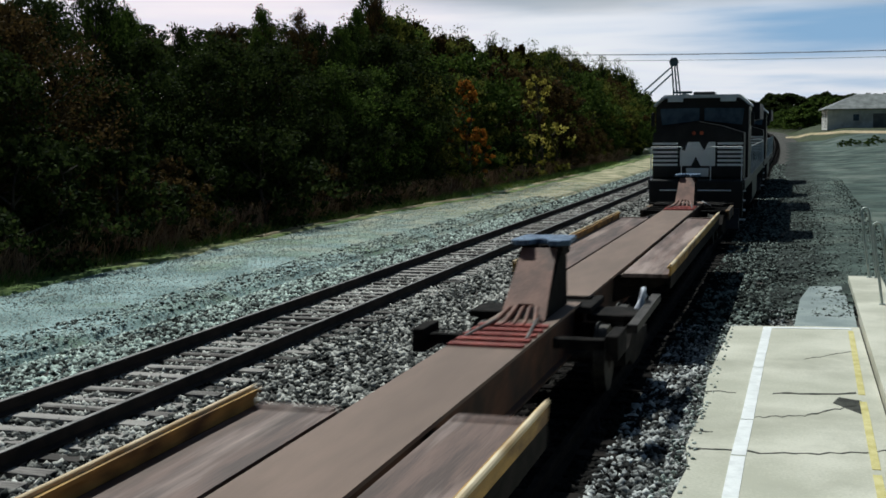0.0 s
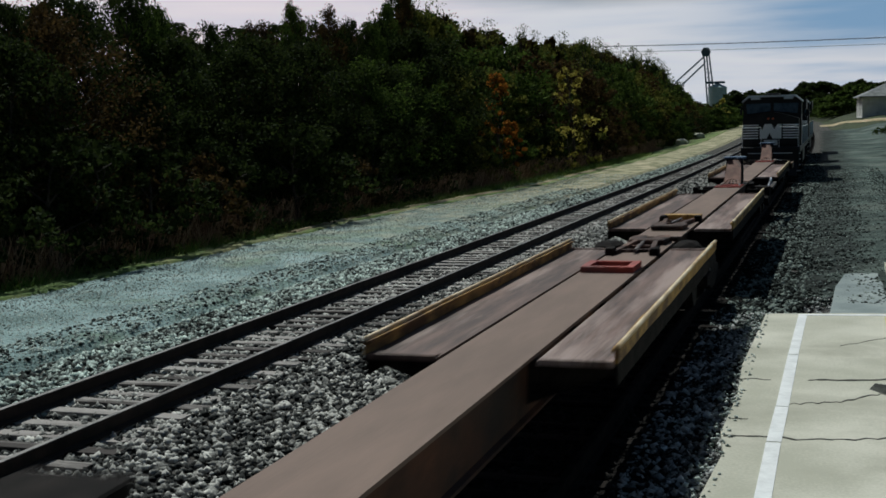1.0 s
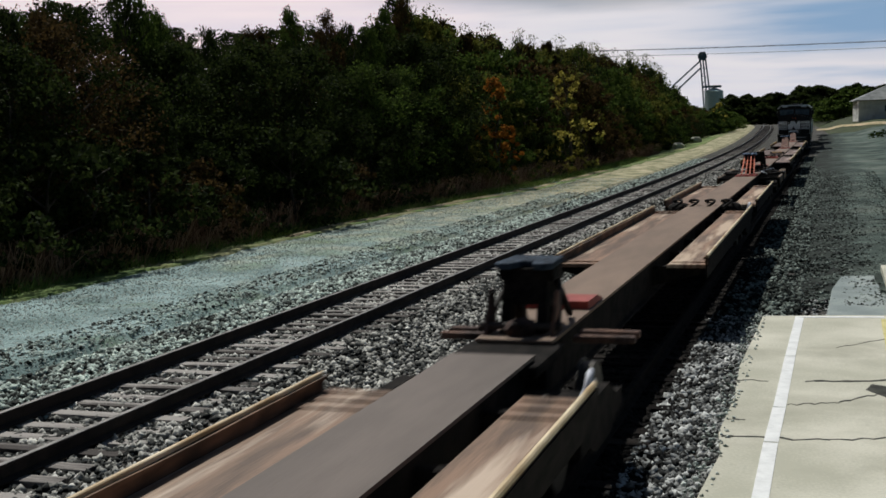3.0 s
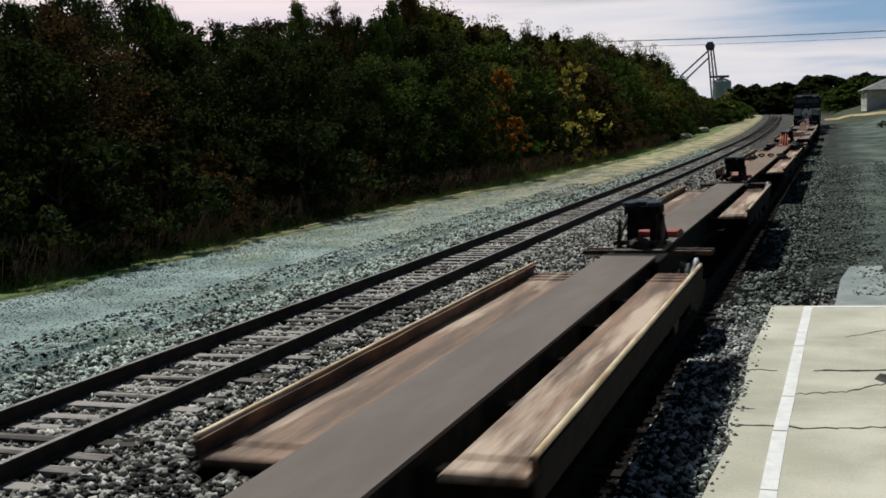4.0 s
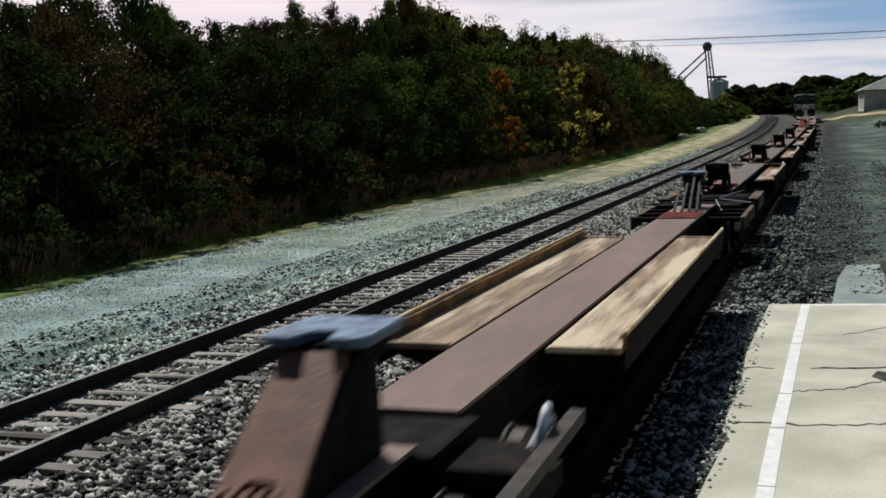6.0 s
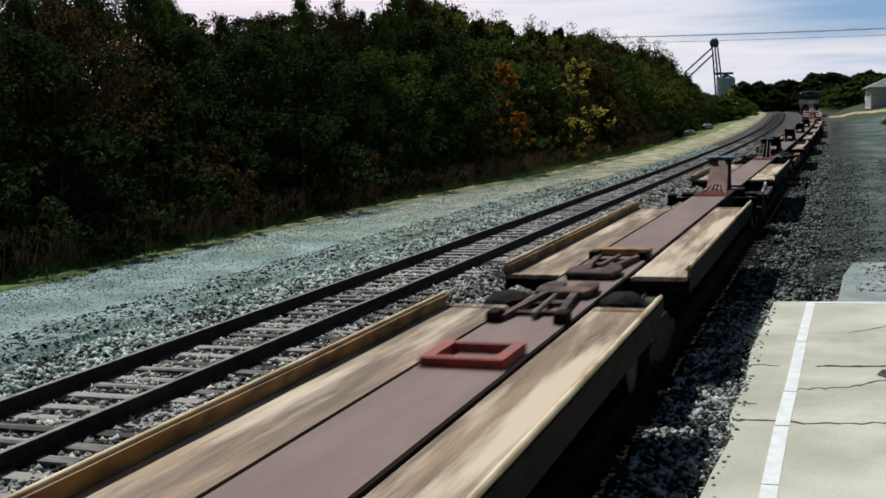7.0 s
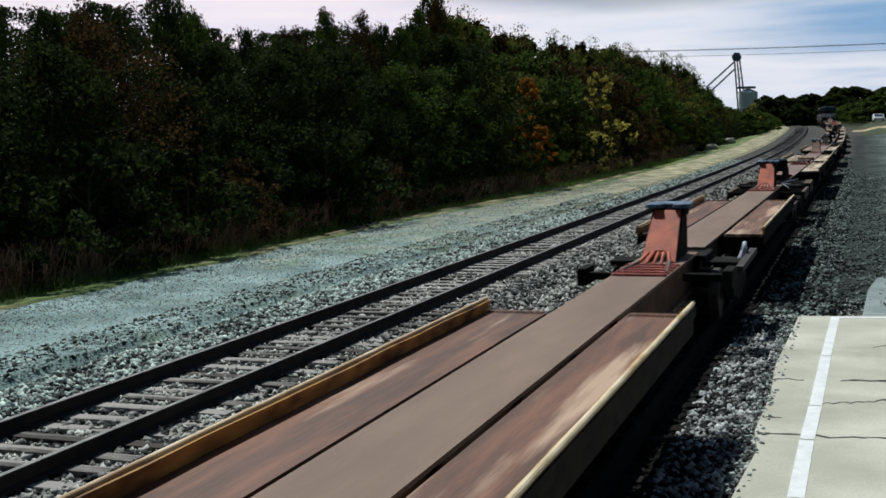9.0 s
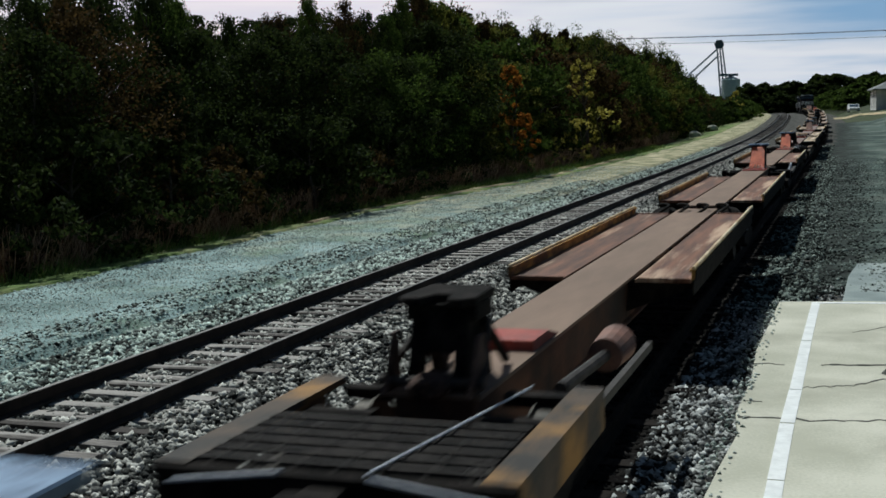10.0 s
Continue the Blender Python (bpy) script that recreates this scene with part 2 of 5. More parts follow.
M_black = mat("black_loco_paint", (0.008, 0.008, 0.01), (0.02, 0.02, 0.022), 2.0, 0.45, fine=30.0, bump=0.05)
M_lwhite = mat("white_loco_paint", (0.8, 0.8, 0.8), (0.92, 0.92, 0.92), 2.0, 0.5, fine=30.0, bump=0.05)
# the lighter blue in this glass colour stands in for reflected sky
M_glass = mat("sky_tinted_glass", (0.04, 0.075, 0.11), (0.09, 0.14, 0.19), 2.0, 0.08, fine=4.0, bump=0, spec=0.6)
# grimy steel; its near-black also paints shade on webs, edge beams and sills
M_steel = mat("grimy_shade_steel", (0.006, 0.0055, 0.0055), (0.024, 0.02, 0.018), 5.0, 0.9, 0.0, fine=30.0, bump=0.3, spec=0.08)
M_fold = mat("grimy_brown_steel", (0.018, 0.012, 0.011), (0.11, 0.07, 0.06), 4.0, 0.75, 0.0, fine=24.0, c3=(0.2, 0.11, 0.08), bump=0.3, spec=0.15)
M_grate = mat("worn_grating_steel", (0.10, 0.085, 0.08), (0.22, 0.19, 0.18), 5.0, 0.7, 0.2, fine=30.0, bump=0.3)
M_endgrate = mat("dark_worn_grating", (0.018, 0.015, 0.014), (0.06, 0.05, 0.046), 5.0, 0.7, 0.2, fine=30.0, bump=0.3)
M_rustweb = mat("rusty_web", (0.035, 0.017, 0.011), (0.15, 0.06, 0.03), 1.5, 0.8, fine=20.0, c3=(0.03, 0.02, 0.017), bump=0.3)
M_endbeam = mat("grimy_yellow_beam", (0.022, 0.019, 0.017), (0.10, 0.065, 0.042), 2.2, 0.75, fine=20.0, c3=(0.38, 0.19, 0.045), bump=0.3)
M_wheel = mat("wheel_steel", (0.02, 0.018, 0.016), (0.07, 0.06, 0.05), 6.0, 0.6, 0.5, fine=30.0, bump=0.2)
M_blue = mat("blue_grey_top_plate", (0.025, 0.05, 0.10), (0.17, 0.25, 0.37), 9.0, 0.5, 0.3, fine=30.0, bump=0.3)
M_bluedark = mat("dark_blue_top_plate", (0.012, 0.02, 0.033), (0.05, 0.07, 0.10), 7.0, 0.8, 0.0, spec=0.1, fine=30.0, bump=0.3)
M_redhitch = mat("orange_red_hitch_paint", (0.42, 0.075, 0.035), (0.68, 0.15, 0.065), 3.0, 0.6, fine=30.0, c3=(0.3, 0.09, 0.055), bump=0.2)
M_brhitch = mat("brown_hitch_paint", (0.17, 0.08, 0.06), (0.30, 0.15, 0.11), 3.0, 0.65, fine=30.0, c3=(0.1, 0.06, 0.05), bump=0.2)
M_red = mat("red_painted_steel", (0.26, 0.04, 0.035), (0.42, 0.08, 0.06), 3.0, 0.65, fine=30.0, c3=(0.2, 0.08, 0.07), bump=0.2)
M_hose = mat("white_hose", (0.5, 0.52, 0.6), (0.75, 0.77, 0.85), 6.0, 0.5, bump=0.1)
M_wire = mat("wire_black", (0.03, 0.03, 0.035), (0.05, 0.05, 0.055), 2.0, 0.6, bump=0)
M_galv = mat("galvanised_pipe", (0.45, 0.5, 0.47), (0.62, 0.66, 0.62), 4.0, 0.45, 0.4, fine=30.0, bump=0.1)
M_bin = mat("pale_green_bin_steel", (0.66, 0.8, 0.8), (0.8, 0.9, 0.9), 1.0, 0.5, 0.2, bump=0.1)
M_leg = mat("tower_steel", (0.10, 0.15, 0.20), (0.2, 0.26, 0.32), 2.0, 0.6, 0.3, bump=0.1)
M_siding = mat("white_siding", (0.72, 0.72, 0.69), (0.86, 0.86, 0.83), 1.0, 0.7, fine=12.0, c3=(0.5, 0.5, 0.46), bump=0.1)
M_roof = mat("grey_shingles", (0.16, 0.17, 0.17), (0.30, 0.31, 0.31), 1.0, 0.85, fine=14.0, bump=0.4)
M_door = mat("grey_door_paint", (0.12, 0.13, 0.13), (0.2, 0.21, 0.21), 1.0, 0.7, bump=0.1)
# the four paint schemes of the flat cars: spine, floor, sill
M_lip = mat("pale_worn_lip", (0.46, 0.31, 0.15), (0.84, 0.70, 0.48), 3.0, 0.6, fine=26.0, c3=(0.20, 0.12, 0.06), cover=(0.58, 0.7), stretch=(1, 0.6, 1), bump=0.2)


def paint(name, spine, deck, streak, sill, rust, cover):
    """Spine, deck and sill of one scheme; the decks are scuffed pale in long streaks."""
    def two(c, a, b):
        return tuple(v * a for v in c), tuple(v * b for v in c)
    return (mat(name + "_spine", *two(spine, 0.82, 1.15), 0.7, 0.75, fine=22.0, c3=tuple(v * 0.8 for v in spine), stretch=(2.5, 0.5, 1), bump=0.15),
            mat(name + "_deck", *two(deck, 0.5, 1.35), 1.5, 0.65, fine=22.0, c3=streak, contrast=(0.36, 0.62), cover=cover, stretch=(3.4, 0.3, 1), bump=0.15),
            mat(name + "_sill", *two(sill, 0.6, 1.2), 6.0, 0.7, fine=24.0, c3=rust, cover=(0.48, 0.58), stretch=(1, 0.7, 1), bump=0.25))


# the paint schemes of the flat cars
PAINT = {
    "brown": paint("brown", (0.205, 0.138, 0.108), (0.13, 0.077, 0.062), (0.34, 0.25, 0.22), (0.50, 0.29, 0.075), (0.13, 0.065, 0.022), (0.5, 0.64)),
    "grey": paint("grey", (0.150, 0.120, 0.105), (0.21, 0.125, 0.08), (0.58, 0.45, 0.35), (0.22, 0.12, 0.07), (0.07, 0.04, 0.025), (0.52, 0.64)),
    "tan": paint("tan", (0.215, 0.145, 0.105), (0.21, 0.12, 0.075), (0.56, 0.42, 0.31), (0.22, 0.12, 0.065), (0.07, 0.04, 0.025), (0.53, 0.64)),
    "mauve": paint("mauve", (0.225, 0.150, 0.132), (0.26, 0.17, 0.10), (0.66, 0.53, 0.39), (0.36, 0.21, 0.07), (0.10, 0.06, 0.03), (0.48, 0.60)),
    "orange": paint("orange", (0.230, 0.150, 0.108), (0.155, 0.06, 0.03), (0.52, 0.35, 0.24), (0.56, 0.29, 0.06), (0.14, 0.06, 0.02), (0.54, 0.66)),
}


# ---------- mesh helpers ----------
def box(bm, x0, x1, y0, y1, z0, z1, bev=0.0):
    r = bmesh.ops.create_cube(bm, size=1)
    bmesh.ops.scale(bm, vec=(x1 - x0, y1 - y0, z1 - z0), verts=r["verts"])
    bmesh.ops.translate(bm, vec=((x0 + x1) / 2, (y0 + y1) / 2, (z0 + z1) / 2), verts=r["verts"])
    if bev:
        es = list({e for v in r["verts"] for e in v.link_edges})
        bmesh.ops.bevel(bm, geom=es, offset=bev, segments=2, affect="EDGES", profile=0.6)


def rod(bm, p0, p1, r0, r1=None, seg=10):
    p0, p1 = Vector(p0), Vector(p1)
    d = p1 - p0
    m = Matrix.Translation((p0 + p1) / 2) @ d.to_track_quat("Z", "Y").to_matrix().to_4x4()
    bmesh.ops.create_cone(bm, cap_ends=True, segments=seg, radius1=r0, radius2=r0 if r1 is None else r1, depth=d.length, matrix=m)


def prism(bm, pts, a, b, axis="x"):
    """A closed outline swept from a to b along an axis. The outline is in the other two axes, in their order."""
    def v(p, k):
        return {"x": (k, p[0], p[1]), "y": (p[0], k, p[1]), "z": (p[0], p[1], k)}[axis]
    va = [bm.verts.new(v(p, a)) for p in pts]
    vb = [bm.verts.new(v(p, b)) for p in pts]
    n = len(pts)
    fs = [bm.faces.new(va), bm.faces.new(vb[::-1])] + [bm.faces.new((va[i], vb[i], vb[(i + 1) % n], va[(i + 1) % n])) for i in range(n)]
    bmesh.ops.recalc_face_normals(bm, faces=fs)


def bar(bm, p0, p1, w, h):
    """A flat bar from p0 to p1, w wide and h thick."""
    p0, p1 = Vector(p0), Vector(p1)
    d = p1 - p0
    m = Matrix.Translation((p0 + p1) / 2) @ d.to_track_quat("Y", "Z").to_matrix().to_4x4() @ Matrix.Diagonal((w, d.length, h, 1))
    bmesh.ops.create_cube(bm, size=1, matrix=m)


def mesh_of(name, bm, material):
    me = bpy.data.meshes.new(name)
    bm.to_mesh(me)
    bm.free()
    me.materials.append(material)
    return me


def part(name, bm, material, parent, label=""):
    ob = new(name, mesh_of(name, bm, material))
    ob.parent = parent
    return tagged(ob, label) if label else ob


def thing(name, label, category, group="", kind="", m=None):
    ob = tagged(new(name), label, category, group, kind)
    if m is not None:
        ob.matrix_basis = m
    return ob


def solo(name, bm, material, label, category, kind="structure", group=""):
    return tagged(new(name, mesh_of(name, bm, material)), label, category, group, kind)


def fast_mesh(name, co, faces, material, smooth=False):
    me = bpy.data.meshes.new(name)
    co, faces = np.asarray(co, dtype=np.float32), np.asarray(faces, dtype=np.int32)
    k = faces.shape[1]
    me.vertices.add(len(co))
    me.vertices.foreach_set("co", co.ravel())
    me.loops.add(faces.size)
    me.loops.foreach_set("vertex_index", faces.ravel())
    me.polygons.add(len(faces))
    me.polygons.foreach_set("loop_start", np.arange(0, faces.size, k, dtype=np.int32))
    me.update(calc_edges=True)
    me.validate()
    me.materials.append(material)
    return me


# ---------- the line of the railway ----------
def bend(y):
    return -1.5e-4 * max(0.0, y - 110.0) ** 2


def rise(y):
    d = min(max(0.0, y - 190.0), 120.0)          # the grade eases off to a crest
    return 6.0e-5 * max(0.0, min(y, 190.0) - 60.0) ** 2 + 0.0156 * (d - d * d / 240.0)


def smooth(a, b, v):
    k = min(1.0, max(0.0, (v - a) / (b - a)))
    return k * k * (3 - 2 * k)


def land(x, y):
    """Height of the ground."""
    u = x - bend(y)
    z = rise(min(y, 330.0)) - 0.16
    z -= 0.3 * smooth(-13.0, -11.0, u) * (1 - smooth(0.8, 3.0, u))
    z -= 0.35 * smooth(-15.0, -19.0, u)
    z += 2.0 * smooth(-1.0, 8.0, u) * smooth(70.0, 190.0, y)
    return z


def loft(bm, profile, ys, drop=0.0):
    """A strip with the given (across, height) outline, laid along the line of the railway."""
    rows = [[bm.verts.new((u + bend(y), y, z + rise(y) + drop)) for u, z in profile] for y in ys]
    for a, b in zip(rows, rows[1:]):
        for i in range(len(profile) - 1):
            bm.faces.new((a[i], a[i + 1], b[i + 1], b[i]))


YS = [-12 + 4 * i for i in range(32)] + [116 + 8 * i for i in range(42)]
TRACK_MAIN, TRACK_TRAIN = -8.67, -3.1

# ground, one sheet to the horizon
xs = [-900, -500, -250, -120, -60, -40, -30] + [-24 + 1.0 * i for i in range(58)] + [36, 44, 60, 90, 150, 300, 600, 1000]
ys = [-200, -100, -50] + [-20 + 4 * i for i in range(36)] + [126 + 8 * i for i in range(40)] + [470, 520, 600, 800, 1200, 2200]
bm = bmesh.new()
gv = [[bm.verts.new((x, y, land(x, y))) for x in xs] for y in ys]
for a, b in zip(gv, gv[1:]):
    for i in range(len(xs) - 1):
        bm.faces.new((a[i], a[i + 1], b[i + 1], b[i]))
solo("ground", bm, M_ground, "rough dry grass and soil beside the railway", "ground")

def edge(y):
    """Where the gravel path gives way to the verge."""
    return -16.5 + 1.6 * smooth(40.0, 68.0, y) + 0.12 * math.sin(y * 0.9) + 0.08 * math.sin(y * 2.3)


def shoulder(profile, ys):
    """A strip beside the path; its (across, height) outline follows the edge of the path."""
    bm = bmesh.new()
    rows = [[bm.verts.new((u + (edge(y) if k else 0.0) + bend(y), y, z + rise(y))) for k, u, z in profile] for y in ys]
    for a, b in zip(rows, rows[1:]):
        for i in range(len(profile) - 1):
            bm.faces.new((a[i], a[i + 1], b[i + 1], b[i]))
    return bm


FINE = [-12 + 1.0 * i for i in range(128)] + [116 + 8 * i for i in range(42)]
solo("gravel_path", shoulder([(1, -0.2, -0.33), (1, 0.1, -0.15), (0, -13.0, -0.1), (0, -11.6, -0.14), (0, -10.9, -0.5)], FINE), M_path, "grey-green crushed gravel service path beside the track", "path")
solo("grass_verge", shoulder([(0, -19.2, -0.75), (0, -18.2, -0.4), (1, -1.0, -0.18), (1, 0.3, -0.09), (1, 0.55, -0.3)], FINE), M_verge, "strip of green and yellow grass along the woods", "grass verge")
for y0, y1, wide in ((36, 46, 0.4), (47, 58, 0.55), (61, 69, 0.35), (72, 86, 0.6)):
    solo("dirt_edge", shoulder([(1, -wide - 0.1, -0.3), (1, -wide, -0.1), (1, -0.1, -0.06), (1, 0.08, -0.3)], [y for y in FINE if y0 <= y <= y1]), M_dirt, "low broken ridge of pale tan dirt along the path", "dirt")
bm = bmesh.new()
BED = [(-12.0, -0.6), (-11.2, -0.24), (-10.1, -0.235), (-9.5, -0.262), (-7.85, -0.262), (-7.2, -0.24), (-6.3, -0.34), (-5.4, -0.34), (-4.7, -0.24), (-1.6, -0.24), (-0.9, -0.22), (0.6, -0.2), (2.2, -0.17), (2.9, -0.5)]
loft(bm, BED, YS)
solo("ballast_bed", bm, M_ballast, "crushed grey stone ballast under both tracks", "ballast")
# near-black strip over the ballast, painting in the shade under the train
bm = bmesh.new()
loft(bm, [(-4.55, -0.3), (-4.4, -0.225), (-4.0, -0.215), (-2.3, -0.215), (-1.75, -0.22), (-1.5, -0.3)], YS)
solo("oily_track_bed", bm, M_oilshade, "oily ballast strip between the train's rails, blackened further for shade", "ballast")

# ---------- right-hand platform ----------
PZ = -0.1
bm = bmesh.new()
prism(bm, [(-1.35, 3.0), (1.0, 3.0), (1.0, 21.75), (0.3, 21.7), (-0.5, 21.55), (-1.08, 21.45), (-1.12, 19.2), (-1.17, 17.0), (-1.1, 15.1), (-1.14, 13.3), (-1.05, 12.5), (-1.12, 11.2), (-1.2, 9.0)], -0.45, PZ, "z")
pad = solo("platform_slab", bm, M_pad, "pale worn concrete platform slab with a painted edge line", "platform")
bm = bmesh.new()
prism(bm, [(-0.05, 21.76), (0.98, 21.78), (1.05, 27.5), (0.25, 27.3), (0.05, 25.2)], -0.45, PZ - 0.03, "z")
solo("rear_slab", bm, M_slab, "blue-grey concrete slab behind the platform", "platform")
bm = bmesh.new()
prism(bm, [(1.004, 3.0), (1.6, 3.0), (1.75, 28.3), (1.07, 28.3)], -0.45, PZ + 0.1, "z")
solo("platform_kerb", bm, M_pad, "raised pale concrete kerb along the platform", "kerb")


def strip(name, quads, material, label, h=0.006):
    bm = bmesh.new()
    for q in quads:
        prism(bm, q, PZ + 0.001, PZ + h, "z")
    return solo(name, bm, material, label, "marking")


def line_seg(x0, y0, x1, y1, w):
    return [(x0 - w / 2, y0), (x0 + w / 2, y0), (x1 + w / 2, y1), (x1 - w / 2, y1)]


strip("white_line", [line_seg(-0.6, 4.0, -0.59, 10.9, 0.15), line_seg(-0.592, 10.93, -0.585, 12.98, 0.15), line_seg(-0.583, 13.02, -0.56, 14.6, 0.15), line_seg(-0.558, 14.63, -0.53, 17.8, 0.145), line_seg(-0.53, 17.83, -0.48, 21.3, 0.14)], M_white, "solid white painted line along the platform edge")
strip("white_end_line", [[(-0.55, 21.3), (0.87, 21.48), (0.87, 21.62), (-0.55, 21.44)]], M_white, "thin white painted line across the platform end")
strip("yellow_line", [line_seg(0.72, 4.0, 0.75, 12.6, 0.085), line_seg(0.755, 12.8, 0.78, 15.9, 0.085), line_seg(0.785, 16.3, 0.85, 21.3, 0.085)], M_yellow, "faded yellow painted line beside the kerb")
random.seed(5)


def crack(pts, w):
    qs = []
    for (x0, y0), (x1, y1) in zip(pts, pts[1:]):
        k = random.uniform(0.5, 1.3) * w
        qs.append([(x0, y0 - k / 2), (x1, y1 - k / 2), (x1, y1 + k / 2), (x0, y0 + k / 2)])
    return qs


def wobble(x0, y0, x1, y1, n=9, a=0.05):
    return [(x0 + (x1 - x0) * i / n, y0 + (y1 - y0) * i / n + random.uniform(-a, a)) for i in range(n + 1)]


strip("slab_joint", crack(wobble(-1.1, 13.15, 0.0, 13.2), 0.06) + crack(wobble(0.0, 13.2, 0.98, 13.6), 0.035)
      + crack(wobble(-0.3, 16.1, 0.72, 16.4), 0.09) + crack(wobble(-0.5, 14.75, 0.1, 15.0), 0.03) + crack(wobble(0.1, 15.0, 0.7, 15.7), 0.05)
      + [[(0.42, 15.75), (0.74, 15.2), (0.76, 15.95), (0.5, 16.1)]] + crack(wobble(-1.15, 16.05, -0.75, 16.1, 4), 0.04) + crack(wobble(-1.1, 13.9, -0.9, 13.95, 3), 0.04) + crack(wobble(0.1, 18.6, 0.8, 19.4, 6), 0.03), M_crack, "dark open joints and cracks in the concrete", 0.004)

# two slender tube handrail loops at the kerb, leaning over the slab
def handrail(x, y, hgt):
    p = thing("handrail", "narrow pale galvanised tube handrail loop leaning beside the kerb", "handrail", "handrails by the kerb", m=pose(x, y, PZ + 0.1))
    lean = -0.19
    for k in (0.0, 0.15):
        bm = bmesh.new()
        rod(bm, (k, 0, 0), (k + lean, 0, hgt - 0.07), 0.025)
        part("upright", bm, M_galv, p)
        bm = bmesh.new()
        rod(bm, (k, 0, 0), (k, 0, 0.02), 0.06, 0.055, 14)
        part("base_plate", bm, M_galv, p)
    bm = bmesh.new()
    last = None
    for i in range(9):
        a = math.pi * i / 8
        q = (lean + 0.075 - 0.075 * math.cos(a), 0, hgt - 0.07 + 0.075 * math.sin(a))
        if last:
            rod(bm, last, q, 0.025, None, 8)
        last = q
    part("bow", bm, M_galv, p)


handrail(1.5, 28.1, 1.5)
handrail(1.5, 23.9, 1.5)

# asphalt lot
bm = bmesh.new()
cols = [-0.9 + 2.2 * i for i in range(17)]
rws = [24.3 + 2.0 * i for i in range(70)]
lv = [[bm.verts.new((x + bend(y) + (0.22 * math.sin(y * 0.9) + 0.15 * math.sin(y * 2.3) if x < 0 else 0), y + (0.5 * math.sin(x * 1.7) if y < 25 else 0), land(max(x, 3.1) + bend(y), y) + (0.045 if x > 0 else -0.05))) for x in cols] for y in rws]
for a, b in zip(lv, lv[1:]):
    for i in range(len(cols) - 1):
        bm.faces.new((a[i], a[i + 1], b[i + 1], b[i]))
solo("asphalt_lot", bm, M_lot, "dark worn asphalt yard beside the railway, shadow band painted along the track", "yard")


# a pale gravel drive beyond the yard
bm = bmesh.new()
rows = [[bm.verts.new((x, y + w, land(x, y + w) + 0.09)) for w in (-5.0, -2.5, 0.0, 2.5, 5.0)] for x, y in ((-3.0, 226.0), (0.0, 212.0), (2.0, 200.0), (3.6, 184.0), (6.0, 172.0), (10.0, 166.0), (16.0, 163.0), (26.0, 162.0), (40.0, 162.0))]
for a, b in zip(rows, rows[1:]):
    for i in range(4):
        bm.faces.new((a[i], a[i + 1], b[i + 1], b[i]))
solo("gravel_drive", bm, M_dirt, "pale gravel drive beyond the yard", "drive")


# ---------- tracks ----------
RAIL = [(-0.076, -0.19), (0.076, -0.19), (0.076, -0.175), (0.012, -0.15), (0.012, -0.045), (0.036, -0.03), (0.036, -0.004), (0.028, 0.0), (-0.028, 0.0), (-0.036, -0.004), (-0.036, -0.03), (-0.012, -0.045), (-0.012, -0.15), (-0.076, -0.175)]


def track(name, centre, first, near, label, tie_mat=None, rail_mat=None):
    t = thing(name, label, "railway track", kind="structure")
    for side in (-1, 1):
        bm = bmesh.new()
        rows = [[bm.verts.new((centre + side * 0.7535 + u + bend(y), y, z + rise(y))) for u, z in RAIL] for y in YS]
        n = len(RAIL)
        for a, b in zip(rows, rows[1:]):
            for i in range(n):
                f = bm.faces.new((a[i], a[(i + 1) % n], b[(i + 1) % n], b[i]))
                f.material_index = 1 if 6 <= i <= 8 else 0
        bmesh.ops.recalc_face_normals(bm, faces=bm.faces)
        r = part("rail", bm, rail_mat or M_rail, t, "steel rail coloured near-black for the shade under the train" if rail_mat else "rust-brown steel rail with a worn head")
        r.data.materials.append(rail_mat or M_railtop)
    bm = bmesh.new()
    box(bm, -1.3, 1.3, -0.115, 0.115, -0.36, -0.186, 0.012)
    me = mesh_of("tie", bm, tie_mat or M_tie)
    rnd = random.Random(3)
    y, count, rest = first, 0, bmesh.new()
    while y < 300:
        if count < near:
            ob = new("tie", me)
            ob.parent = t
            ob.matrix_basis = pose(centre + bend(y) + rnd.uniform(-0.05, 0.05), y, rise(y) + rnd.uniform(-0.03, 0.002), 0, rnd.uniform(-0.6, 0.6), rnd.uniform(-2.2, 2.2))
        else:
            box(rest, centre + bend(y) - 1.3, centre + bend(y) + 1.3, y - 0.115, y + 0.115, rise(y) - 0.36, rise(y) - 0.188)
        count += 1
        y += 0.535
    far = part("far_ties", rest, tie_mat or M_tie, t)
    tagged(far, kind="stuff")
    return t


track("main_track", TRACK_MAIN, 4.0, 240, "empty railway track with weathered ties in ballast")
# ties and rails here carry the train's shade in their colour
track("train_track", TRACK_TRAIN, 4.0, 90, "railway track under the passing train, its shade put into the colour", M_oilshade_tie, M_shaderail)

# loose ballast stones
rng = np.random.default_rng(7)


